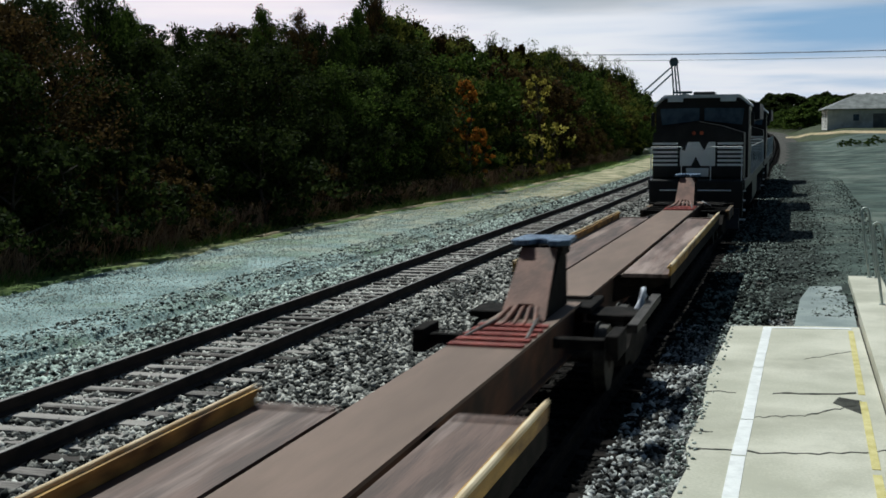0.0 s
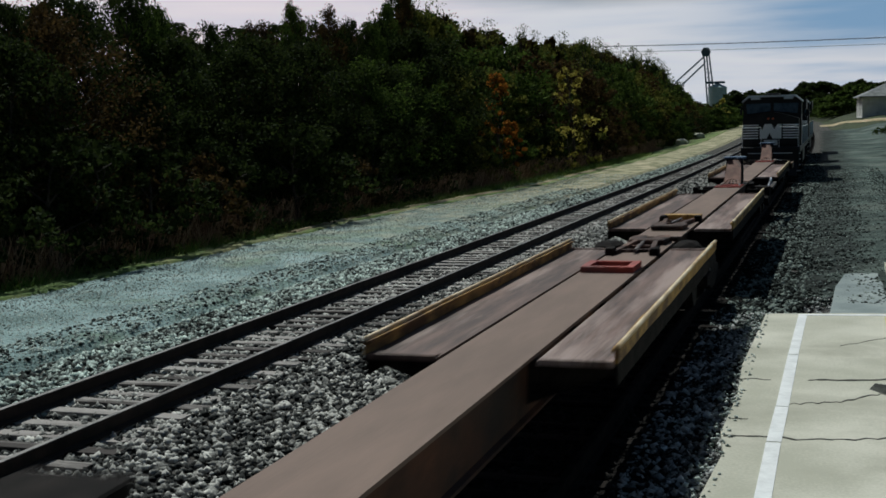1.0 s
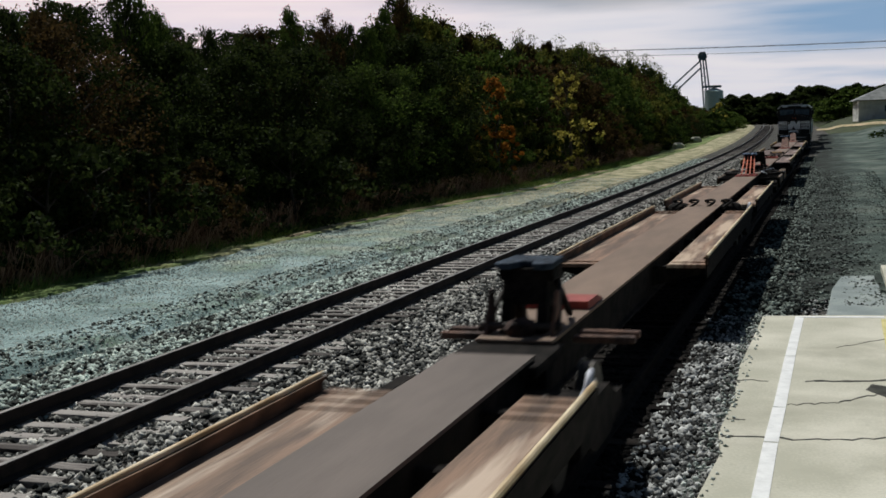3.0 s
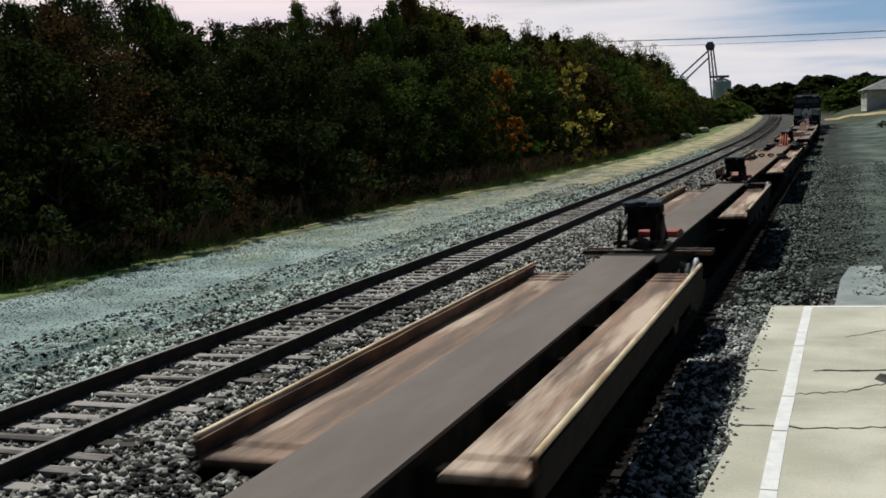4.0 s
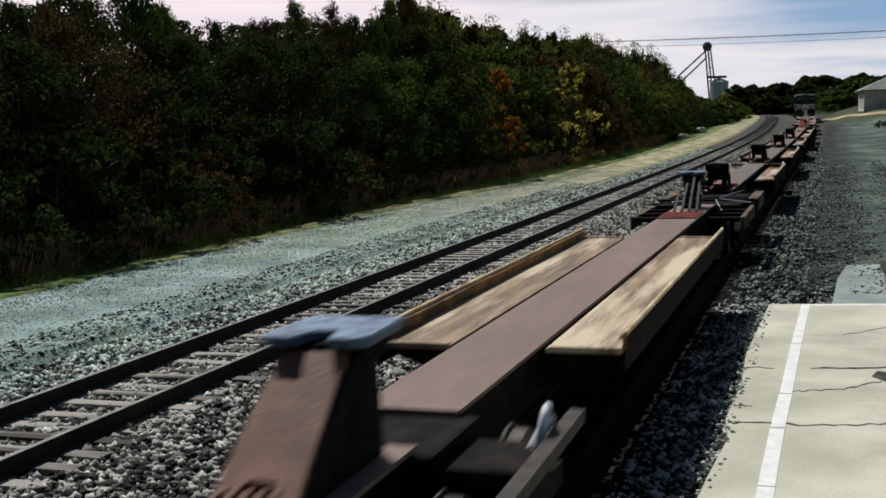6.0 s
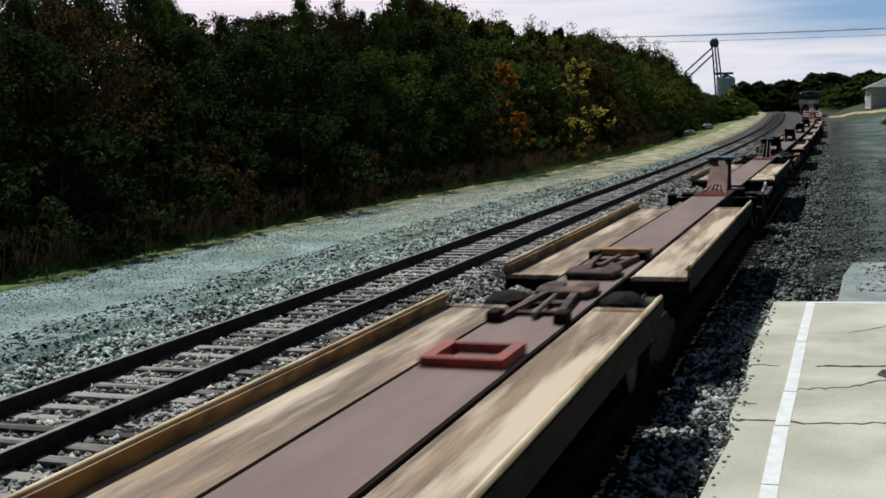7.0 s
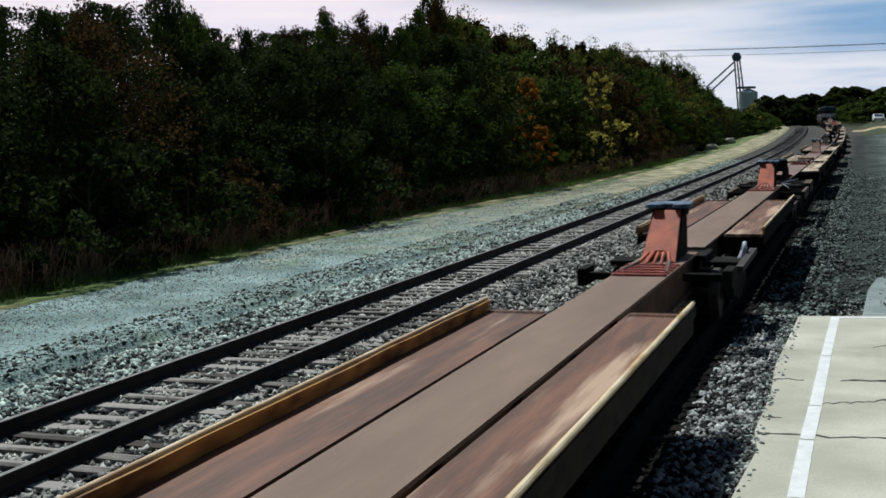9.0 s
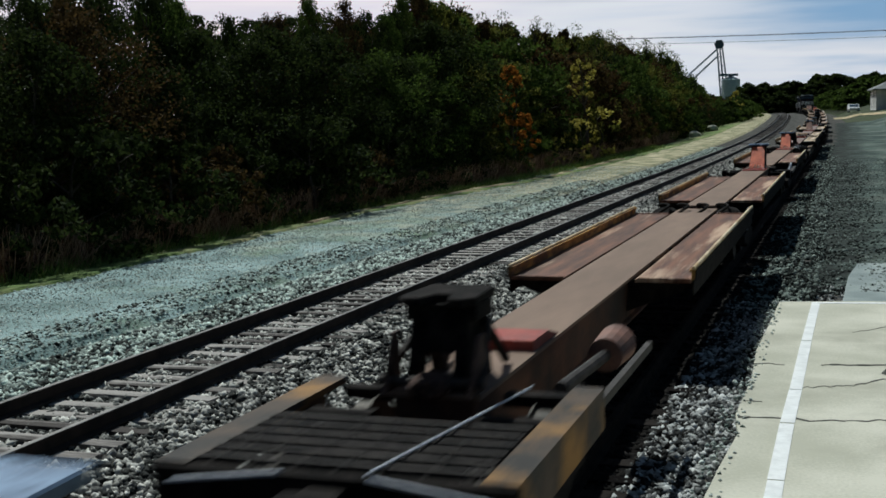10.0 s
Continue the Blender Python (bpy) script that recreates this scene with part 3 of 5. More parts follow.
def stones(name, u0, u1, y0, y1, count, size, label, power=1.0, outline=None, material=None, ties=None):
    base = np.array([(1, 0, 0), (-1, 0, 0), (0, 1, 0), (0, -1, 0), (0, 0, 0.8), (0, 0, -0.8)], dtype=np.float32)
    tri = np.array([(0, 2, 4), (2, 1, 4), (1, 3, 4), (3, 0, 4), (2, 0, 5), (1, 2, 5), (3, 1, 5), (0, 3, 5)])
    yy = y0 + (y1 - y0) * rng.random(count) ** power
    uu = rng.uniform(u0, u1, count)
    if ties is not None:          # most stones lie between the ties, few on them
        on = (np.abs((yy - 4.0 + 0.2675) % 0.535 - 0.2675) < 0.125) & (np.abs(uu - ties) < 1.3) & (rng.random(count) < 0.62)
        yy, uu = yy[~on], uu[~on]
        count = len(yy)
    prof = np.array(outline or BED)
    zz = np.interp(uu, prof[:, 0], prof[:, 1])
    zz = np.maximum(zz, -0.34)
    sc = size * rng.uniform(0.55, 1.35, (count, 1, 1)) * rng.uniform(0.6, 1.2, (count, 1, 3))
    v = base[None] * sc * rng.uniform(0.75, 1.25, (count, 6, 1))
    ang = rng.uniform(0, 6.283, count)
    tilt = rng.uniform(-0.7, 0.7, count)
    c, s, ct, st = np.cos(ang), np.sin(ang), np.cos(tilt), np.sin(tilt)
    x1 = v[..., 0] * ct[:, None] + v[..., 2] * st[:, None]
    z1 = -v[..., 0] * st[:, None] + v[..., 2] * ct[:, None]
    x2 = x1 * c[:, None] - v[..., 1] * s[:, None]
    y2 = x1 * s[:, None] + v[..., 1] * c[:, None]
    bx = -1.5e-4 * np.maximum(0, yy - 110) ** 2
    bz = 6.0e-5 * np.maximum(0, yy - 60) ** 2
    co = np.stack([x2 + (uu + bx)[:, None], y2 + yy[:, None], z1 + (zz + bz)[:, None] + size * 0.3], -1).reshape(-1, 3)
    fc = (tri[None] + 6 * np.arange(count)[:, None, None]).reshape(-1, 3)
    ob = new(name, fast_mesh(name, co, fc, material or M_stone))
    return tagged(ob, label, "ballast stones", kind="stuff")


STONES = "loose crushed grey and white ballast stones"
GREEN = "loose crushed grey-green ballast stones"
DARK = "brake-dust stained dark grey ballast stones"
stones("ballast_stones", -9.45, -4.35, 7.0, 46.0, 34000, 0.063, STONES, 1.3, None, None, TRACK_MAIN)
stones("green_stones", -11.9, -9.35, 7.0, 46.0, 19000, 0.060, GREEN, 1.3, None, M_greenstone, TRACK_MAIN)
stones("ballast_stones", -9.45, -4.35, 46.0, 110.0, 13500, 0.07, STONES, 1.2, None, None, TRACK_MAIN)
stones("green_stones", -11.6, -9.35, 46.0, 110.0, 6500, 0.07, GREEN, 1.2, None, M_greenstone, TRACK_MAIN)
stones("stained_stones", -1.98, -0.45, 7.0, 22.0, 8200, 0.056, DARK, 1.2, None, M_stain)
# stones of the painted shadow band, along the train
stones("cinder_stones", -1.9, -0.5, 20.5, 110.0, 11000, 0.064, "dark stones beside the yard, the train's shadow band in their colour", 1.3, None, M_bandstone)
# stones under the train, shade painted into their colour
stones("oily_stones", -4.4, -1.6, 7.0, 60.0, 16000, 0.056, "oily ballast stones between the train's rails, blackened further for shade", 1.3, None, M_oilshade_stone)
stones("green_stones", -12.6, -11.5, 8.0, 60.0, 4600, 0.045, GREEN, 1.3, [(-15.4, -0.14), (-13.0, -0.11), (-11.6, -0.15), (-11.0, -0.24)], M_greenstone)
stones("stained_stones", -0.5, 0.75, 9.0, 24.0, 2400, 0.05, DARK, 1.3, None, M_stain)
# more of the shadow-toned stones, spread over the yard's edge
stones("cinder_stones", -0.6, 2.6, 23.0, 95.0, 9000, 0.045, "dark stones beside the yard, the train's shadow band in their colour", 1.4, [(-0.9, -0.22), (0.6, -0.16), (3.0, -0.11)], M_bandstone)
stones("spilled_stones", -1.32, -1.02, 8.0, 21.4, 300, 0.03, "grey stones spilled onto the platform slab", 1.0, [(-1.4, -0.125), (-0.9, -0.1)], M_pebble)
stones("path_gravel", -16.3, -11.3, 9.0, 75.0, 34000, 0.024, "scattered grey-green gravel on the service path", 1.3, [(-16.4, -0.15), (-13.0, -0.11), (-11.6, -0.15), (-11.0, -0.24)], M_pebble)


# ---------- the train ----------
def wheelset(parent, y, r=0.42):
    for sx in (-1, 1):
        bm = bmesh.new()
        rod(bm, (sx * 0.70, y, r), (sx * 0.83, y, r), r - 0.01, None, 28)
        rod(bm, (sx * 0.68, y, r), (sx * 0.70, y, r), r + 0.025, None, 28)
        rod(bm, (sx * 0.83, y, r), (sx * 0.86, y, r), 0.14, 0.11, 14)
        part("wheel", bm, M_wheel, parent)
    bm = bmesh.new()
    rod(bm, (-0.7, y, r), (0.7, y, r), 0.08)
    part("axle", bm, M_wheel, parent)


def truck(parent, y, r=0.42, base=0.89):
    bm = bmesh.new()
    box(bm, -0.95, 0.95, y - 0.2, y + 0.2, 0.42, 0.68, 0.03)
    tr = part("truck", bm, M_steel, parent, "dark grimy four-wheel truck")
    for sx in (-1, 1):
        bm = bmesh.new()
        prism(bm, [(y - base - 0.2, 0.36), (y - base - 0.2, 0.54), (y - base + 0.15, 0.56), (y - 0.35, 0.74), (y + 0.35, 0.74), (y + base - 0.15, 0.56), (y + base + 0.2, 0.54), (y + base + 0.2, 0.36), (y + base - 0.2, 0.36), (y + 0.4, 0.24), (y - 0.4, 0.24), (y - base + 0.2, 0.36)], sx * 0.92, sx * 1.06)
        part("side_frame", bm, M_steel, tr)
    wheelset(tr, y - base, r)
    wheelset(tr, y + base, r)


def spine(bm, y0, y1, hw=0.41):
    prism(bm, [(-hw, 1.05), (-hw, 1.015), (hw, 1.015), (hw, 1.05)], y0, y1, "y")


def web(bm, y0, y1):
    prism(bm, [(-0.34, 1.013), (-0.31, 0.47), (-0.36, 0.45), (-0.36, 0.42), (0.36, 0.42), (0.36, 0.45), (0.31, 0.47), (0.34, 1.013)], y0, y1, "y")


def hitch(parent, y, paint, style="plate", plate=None):
    """A trailer stand with a dished top plate. Plate and ladder kinds lean forward from their foot at y; the stand kind is upright."""
    w, top, po = {"plate": (0.27, 1.84, 0.95), "ladder": (0.2, 1.8, 0.95), "stand": (0.3, 1.72, -0.42)}[style]
    if style == "plate":
        bm = bmesh.new()
        prism(bm, [(-w, 0), (-0.15, 0), (-0.14, 0.16), (-0.08, 0.28), (0.08, 0.28), (0.14, 0.16), (0.15, 0), (w, 0), (w * 0.8, 1.28), (-w * 0.8, 1.28)], 0, 0.045, "y")
        bmesh.ops.rotate(bm, verts=bm.verts, cent=(0, 0, 0), matrix=Matrix.Rotation(radians(-54), 3, "X"))
        bmesh.ops.translate(bm, verts=bm.verts, vec=(0, y, 1.06))
        h = part("hitch", bm, paint, parent, "painted trailer hitch stand leaning forward")
        for sx in (-1, 1):
            bm = bmesh.new()
            prism(bm, [(y + 0.06, 1.06), (y + 1.5, 1.06), (y + 1.45, top - 0.06), (y + 1.05, top - 0.08)], sx * (w - 0.05), sx * (w - 0.01))
            part("side_plate", bm, M_steel, h)
            bm = bmesh.new()
            rod(bm, (sx * 0.2, y - 0.03, 1.12), (sx * 0.34, y - 1.3, 1.075), 0.02)
            part("stay", bm, M_grate, h)
        for k in range(5):
            bm = bmesh.new()
            rod(bm, (-0.16 + 0.08 * k, y + 0.08, 1.2), (-0.24 + 0.12 * k, y - 0.42, 1.08), 0.028, 0.02, 8)
            part("spring", bm, paint, h)
    elif style == "ladder":
        bm = bmesh.new()
        prism(bm, [(y + 0.85, 1.06), (y + 1.55, 1.06), (y + 1.5, top - 0.05), (y + 1.15, top - 0.05)], -w * 0.8, w * 0.8)
        h = part("hitch", bm, M_steel, parent, "dark grimy trailer hitch with ladder-like struts")
        for x in (-0.24, -0.08, 0.08, 0.24):
            bm = bmesh.new()
            bar(bm, (x, y - 0.2, 1.085), (x * 0.8, y + 1.1, top - 0.06), 0.05, 0.045)
            part("strut", bm, paint, h)
        for k in range(4):
            bm = bmesh.new()
            bar(bm, (-0.24, y + 0.05 + 0.25 * k, 1.2 + 0.13 * k), (0.24, y + 0.05 + 0.25 * k, 1.2 + 0.13 * k), 0.04, 0.03)
            part("rung", bm, paint, h)
    else:
        bm = bmesh.new()
        prism(bm, [(y - 0.3, 1.34), (y + 0.3, 1.34), (y + 0.22, top - 0.05), (y - 0.22, top - 0.05)], -0.139, 0.139)
        h = part("hitch", bm, M_steel, parent, "dark grimy upright trailer hitch")
        for sx in (-1, 1):
            bm = bmesh.new()
            prism(bm, [(y - 0.42, 1.052), (y - 0.24, 1.052), (y - 0.12, 1.3), (y + 0.12, 1.3), (y + 0.24, 1.052), (y + 0.42, 1.052), (y + 0.22, top - 0.05), (y - 0.22, top - 0.05)], sx * 0.142, sx * 0.24)
            part("side_frame", bm, M_steel, h)
            bm = bmesh.new()
            bar(bm, (sx * w * 0.9, y + 0.75, 1.09), (sx * w * 0.85, y + 0.1, top - 0.15), 0.06, 0.06)
            part("strut", bm, paint, h)
            bm = bmesh.new()
            prism(bm, [(y - 0.62, 1.056), (y - 0.2, 1.056), (y - 0.26, 1.5), (y - 0.36, 1.5)], sx * (w + 0.04), sx * (w + 0.075))
            part("gusset", bm, M_fold, h)
            bm = bmesh.new()
            rod(bm, (sx * (w + 0.1), y - 0.45, 1.12), (sx * (w - 0.02), y + 0.2, 1.55), 0.028)
            part("spring", bm, M_endgrate, h)
        bm = bmesh.new()
        rod(bm, (-0.44, y - 0.5, 1.14), (0.44, y - 0.5, 1.14), 0.04)
        part("pivot_pin", bm, M_endgrate, h)
        bm = bmesh.new()
        lump(bm, 0.0, y - 0.5, 1.12, 0.18, 0.2, 0.12, 9)
        part("lock_casting", bm, M_fold, h)
    p, y0 = w + (0.02 if style == "stand" else 0.1), y + po
    bm = bmesh.new()
    prism(bm, [(-p, y0 + 0.12), (-p + 0.08, y0 + 0.02), (-0.12, y0 + 0.02), (-0.06, y0 + 0.28), (0.06, y0 + 0.28), (0.12, y0 + 0.02), (p - 0.08, y0 + 0.02), (p, y0 + 0.12), (p - 0.04, y0 + 0.85), (-p + 0.04, y0 + 0.85)], top, top + 0.07, "z")
    bmesh.ops.bevel(bm, geom=list(bm.edges), offset=0.012, segments=1, affect="EDGES")
    part("top_plate", bm, plate or M_blue, h, "dark worn top plate" if plate else "blue-grey worn top plate")
    bm = bmesh.new()
    box(bm, -w, w, y0 + 0.2, y0 + 0.7, top - 0.14, top - 0.002, 0.02)
    part("head_casting", bm, M_steel, h)


def folded(parent, y, fwd, material=None):
    """A trailer stand folded flat on the spine."""
    material = material or M_fold
    bm = bmesh.new()
    ya, yb = sorted((y + fwd * 1.5, y + fwd * 2.35))
    prism(bm, [(-0.3, ya), (0.3, ya), (0.36, (ya + yb) / 2), (0.3, yb), (0.1, yb), (0.05, (ya + yb) / 2), (-0.05, (ya + yb) / 2), (-0.1, yb), (-0.3, yb), (-0.36, (ya + yb) / 2)], 1.07, 1.15, "z")
    bmesh.ops.bevel(bm, geom=list(bm.edges), offset=0.015, segments=1, affect="EDGES")
    h = part("folded_hitch", bm, material, parent, "brown grimy trailer hitch folded flat on the spine")
    for sx in (-1, 1):
        bm = bmesh.new()
        bar(bm, (sx * 0.3, y, 1.08), (sx * 0.17, y + fwd * 1.5, 1.11), 0.08, 0.07)
        part("strut", bm, material, h)
        bm = bmesh.new()
        box(bm, sx * 0.36 - 0.07, sx * 0.36 + 0.07, y - 0.16, y + 0.16, 1.0, 1.17, 0.03)
        part("pivot_block", bm, M_steel, h)
    for k, w in ((0.35, 0.3), (0.95, 0.25)):
        bm = bmesh.new()
        bar(bm, (-w, y + fwd * k, 1.075), (w, y + fwd * (k + 0.08), 1.075), 0.1, 0.05)
        part("crossbar", bm, material, h)
    bm = bmesh.new()
    rod(bm, (0.02, y + fwd * 0.1, 1.1), (-0.03, y + fwd * 1.4, 1.12), 0.035, 0.028)
    part("screw_shaft", bm, M_grate, h)


def lump(bm, x, y, z, rx, ry, rz, seed):
    """A rounded, uneven casting."""
    bmesh.ops.create_icosphere(bm, subdivisions=2, radius=1.0)
    q = random.Random(seed)
    for v in bm.verts:
        f = q.uniform(0.88, 1.08)
        v.co = Vector((x + v.co.x * rx * f, y + v.co.y * ry * f, z + v.co.z * rz * f))


def red_frame(parent, y, material):
    bm = bmesh.new()
    o = [(-0.38, y), (0.38, y), (0.38, y + 0.8), (-0.38, y + 0.8)]
    i = [(-0.27, y + 0.11), (0.27, y + 0.11), (0.27, y + 0.69), (-0.27, y + 0.69)]
    v = [[bm.verts.new((*p, z)) for p in loop] for loop in (o, i) for z in (1.052, 1.14)]
    for k in range(4):
        n = (k + 1) % 4
        for a, b in ((0, 1), (1, 3), (3, 2), (2, 0)):
            bm.faces.new((v[a][k], v[a][n], v[b][n], v[b][k]))
    bmesh.ops.recalc_face_normals(bm, faces=bm.faces)
    part("hitch_stop", bm, material, parent, "red painted rectangular steel stop frame")


def ribs(parent, y, n, material, step=0.32):
    for k in range(n):
        bm = bmesh.new()
        box(bm, -0.4, 0.4, y + k * step, y + k * step + 0.1, 1.052, 1.085, 0.008)
        part("rib", bm, material, parent)


def hoses(parent, x, y):
    for k in range(2):
        c = bpy.data.curves.new("hose", "CURVE")
        c.dimensions, c.bevel_depth, c.bevel_resolution = "3D", 0.035, 2
        sp = c.splines.new("BEZIER")
        sp.bezier_points.add(2)
        for p, q in zip(sp.bezier_points, ((x - 0.1 * k, y - 0.15, 0.72), (x + 0.05, y + 0.1 + 0.1 * k, 1.12 - 0.1 * k), (x - 0.12, y + 0.5, 0.6))):
            p.co = q
            p.handle_left_type = p.handle_right_type = "AUTO"
        c.materials.append(M_hose)
        tmp = bpy.data.objects.new("hose", c)
        me = bpy.data.meshes.new_from_object(tmp)
        bpy.data.objects.remove(tmp)
        ob = new("hose", me)
        ob.parent = parent
        tagged(ob, "white brake hose loop")


def cables(parent, y):
    for k in range(4):
        c = bpy.data.curves.new("cable", "CURVE")
        c.dimensions, c.bevel_depth, c.bevel_resolution = "3D", 0.03, 2
        sp = c.splines.new("BEZIER")
        sp.bezier_points.add(3)
        x = -0.75 + 0.42 * k
        for p, q in zip(sp.bezier_points, ((x, y - 0.35, 1.02), (x + 0.18, y + 0.1, 1.16), (x - 0.12, y + 0.8, 1.12), (x + 0.1, y + 1.3, 0.98))):
            p.co = q
            p.handle_left_type = p.handle_right_type = "AUTO"
        c.materials.append(M_steel)
        tmp = bpy.data.objects.new("cable", c)
        me = bpy.data.meshes.new_from_object(tmp)
        bpy.data.objects.remove(tmp)
        ob = new("cable", me)
        ob.parent = parent
        tagged(ob, "dark looped cable over the joint")


def end_platform(parent, ya, yb, paint, cylinder=False):
    """Open steel end frame over the truck; yb is the end sill's side."""
    lo, hi = min(ya, yb), max(ya, yb)
    for sx in (-1, 1):
        bm = bmesh.new()
        inner = 1.0 if yb < ya else 1.14
        top = 1.0 if yb < ya else 0.93
        prism(bm, [(sx * inner, top), (sx * 1.24, top), (sx * 1.24, 0.66), (sx * 1.2, 0.66), (sx * 1.2, top - 0.05), (sx * inner, top - 0.05)], lo, hi, "y")
        part("side_beam", bm, M_endbeam, parent, "weathered side beam of the end frame")
    d = 1 if yb > ya else -1
    for k in (0.0, 0.32, 0.62):
        for sx in (-1, 1):
            bm = bmesh.new()
            y = ya + d * (hi - lo) * k
            reach = 0.998 if d < 0 else 1.137
            box(bm, min(sx * 0.42, sx * reach), max(sx * 0.42, sx * reach), y - 0.09, y + 0.09, 0.82, 0.925, 0.01)
            part("cross_member", bm, M_steel, parent)
    # the end grating, bar by bar
    e0 = yb - d * 1.25
    for k in range(6):
        bm = bmesh.new()
        y = e0 + d * 0.22 * k
        box(bm, -0.998, 0.998, y - 0.025, y + 0.025, 0.985, 1.02)
        part("grating_bar", bm, M_endgrate, parent)
    for k in range(7):
        bm = bmesh.new()
        x = -0.9 + 0.3 * k
        box(bm, x - 0.02, x + 0.02, min(e0, yb - d * 0.05), max(e0, yb - d * 0.05), 0.955, 0.984)
        part("grating_bearer", bm, M_steel, parent)
    bm = bmesh.new()
    box(bm, -1.24, 1.24, yb - 0.06, yb + 0.06, 0.55, 0.984, 0.01)
    part("end_sill", bm, M_steel, parent)
    bm = bmesh.new()
    for sx in (-1, 1):
        rod(bm, (sx * 1.1, yb + d * 0.09, 0.9), (sx * 0.3, yb + d * 0.09, 1.0), 0.015)
    rod(bm, (0.72, ya + d * 0.3, 1.05), (0.3, yb + d * 0.12, 1.04), 0.009)
    part("uncoupling_rod", bm, M_hose, parent, "pale bent uncoupling rod")
    bm = bmesh.new()
    box(bm, -0.14, 0.14, min(yb + d * 0.06, yb + d * 0.5), max(yb + d * 0.06, yb + d * 0.5), 0.66, 0.92, 0.03)
    box(bm, -0.2, 0.2, min(yb + d * 0.45, yb + d * 0.62), max(yb + d * 0.45, yb + d * 0.62), 0.62, 0.96, 0.04)
    part("coupler", bm, M_steel, parent)
    if cylinder:
        bm = bmesh.new()
        rod(bm, (0.85, ya - d * 2.75, 0.84), (0.85, ya - d * 2.1, 0.84), 0.2, 0.17, 18)
        cyl = part("brake_cylinder", bm, M_brhitch, parent, "rusty brown brake cylinder")
        bm = bmesh.new()
        rod(bm, (0.85, ya - d * 2.1, 0.84), (0.75, ya - d * 0.6, 0.84), 0.06, None, 10)
        part("push_rod", bm, M_endgrate, cyl)
        bm = bmesh.new()
        bar(bm, (1.16, ya - d * 2.9, 0.8), (1.18, ya, 0.84), 0.06, 0.08)
        part("pipe_rail", bm, M_endgrate, parent)


def unit(paint, a0, a1, y0, y1, label, front, rear, gap=0.06, well=False, tone=None, htype="plate", hpaint=None, q=9.6, hb=6.2, r=9.5, hr=6.6, lv=1.035):
    """One articulated platform of a spine car. a0..a1: the side decks; y0..y1: the spine."""
    sp, fl, si = PAINT[tone or paint]
    u = thing("spine_car_platform", label, "flat car", "platforms of the freight train")
    bm = bmesh.new()
    spine(bm, y0, y1)
    sb = part("spine_beam", bm, sp, u)
    bm = bmesh.new()
    web(bm, y0 + 0.05, y1 - 0.05)
    # grey and mauve webs go near-black to paint in their deep shade
    part("web", bm, M_rustweb if paint in ("brown", "orange") else M_steel, sb, "rust-stained box web of the spine" if paint in ("brown", "orange") else "grimy box web of the spine, blackened for its deep shade")
    for sx in (-1, 1):
        g = 0.42 + (gap if sx > 0 else 0.06)
        bm = bmesh.new()
        box(bm, min(sx * g, sx * 1.2), max(sx * g, sx * 1.2), a0, a1, lv - 0.04, lv)
        deck = part("side_deck", bm, fl, u, "scuffed steel side deck")
        for ye in (a0, a1 - 0.12) + ((a1 - 0.42, a1 - 0.72, a0 + 0.4) if paint == "grey" else ()):
            bm = bmesh.new()
            box(bm, min(sx * (g + 0.02), sx * 1.19), max(sx * (g + 0.02), sx * 1.19), ye, ye + 0.12, lv + 0.002, lv + 0.018, 0.005)
            part("end_plate", bm, fl, deck)
        n = 6
        for k in range(n):
            bm = bmesh.new()
            yk = a0 + 0.3 + (a1 - a0 - 0.6) * k / (n - 1)
            prism(bm, [(sx * 0.28, 0.55), (sx * 1.18, lv - 0.14), (sx * 1.18, lv - 0.042), (sx * 0.28, lv - 0.042)], yk - 0.05, yk + 0.05, "y")
            part("cross_bearer", bm, M_steel, deck)
        bm = bmesh.new()
        pr = [(sx * 1.175, lv + 0.135), (sx * 1.245, lv + 0.135), (sx * 1.235, lv + 0.0), (sx * 1.204, lv + 0.0), (sx * 1.204, lv + 0.105), (sx * 1.175, lv + 0.105)]
        prism(bm, pr, a0, a1, "y")
        cuts = 12
        bmesh.ops.subdivide_edges(bm, edges=[e for e in bm.edges if abs(e.verts[0].co.y - e.verts[1].co.y) > 1], cuts=cuts)
        rnd = random.Random(int(a1 * 10) + (1 if sx > 0 else 0))
        dents = {}
        for v in bm.verts:
            key = round(v.co.y, 2)
            if key not in dents:
                dents[key] = (rnd.uniform(-0.007, 0.007), rnd.uniform(-0.006, 0.006))
            if a0 + 0.1 < v.co.y < a1 - 0.1:
                v.co.x += dents[key][0]
                if v.co.z > lv + 0.08:
                    v.co.z += dents[key][1]
        sill = part("side_sill", bm, si, u, "weathered raised side sill")
        bm = bmesh.new()
        lip = rnd.uniform(0.03, 0.04)
        prism(bm, [(sx * 1.204, lv + 0.137), (sx * 1.207, lv + 0.137 + lip * 0.8), (sx * 1.215, lv + 0.137 + lip), (sx * 1.237, lv + 0.137 + lip), (sx * 1.25, lv + 0.137 + lip * 0.7), (sx * 1.252, lv + 0.137)], a0 + 0.02, a1 - 0.02, "y")
        part("lip", bm, M_lip, sill, "pale worn top edge of the sill")
        # a thin skin added to put the outer face's shade into colour
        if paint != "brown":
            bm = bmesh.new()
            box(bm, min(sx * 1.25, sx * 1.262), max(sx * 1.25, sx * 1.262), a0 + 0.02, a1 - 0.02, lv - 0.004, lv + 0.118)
            part("outer_plate", bm, M_steel, sill, "added near-black skin painting shade on the sill's outer face")
        # the beam's near-black also paints the shade under the deck edge
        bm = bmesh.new()
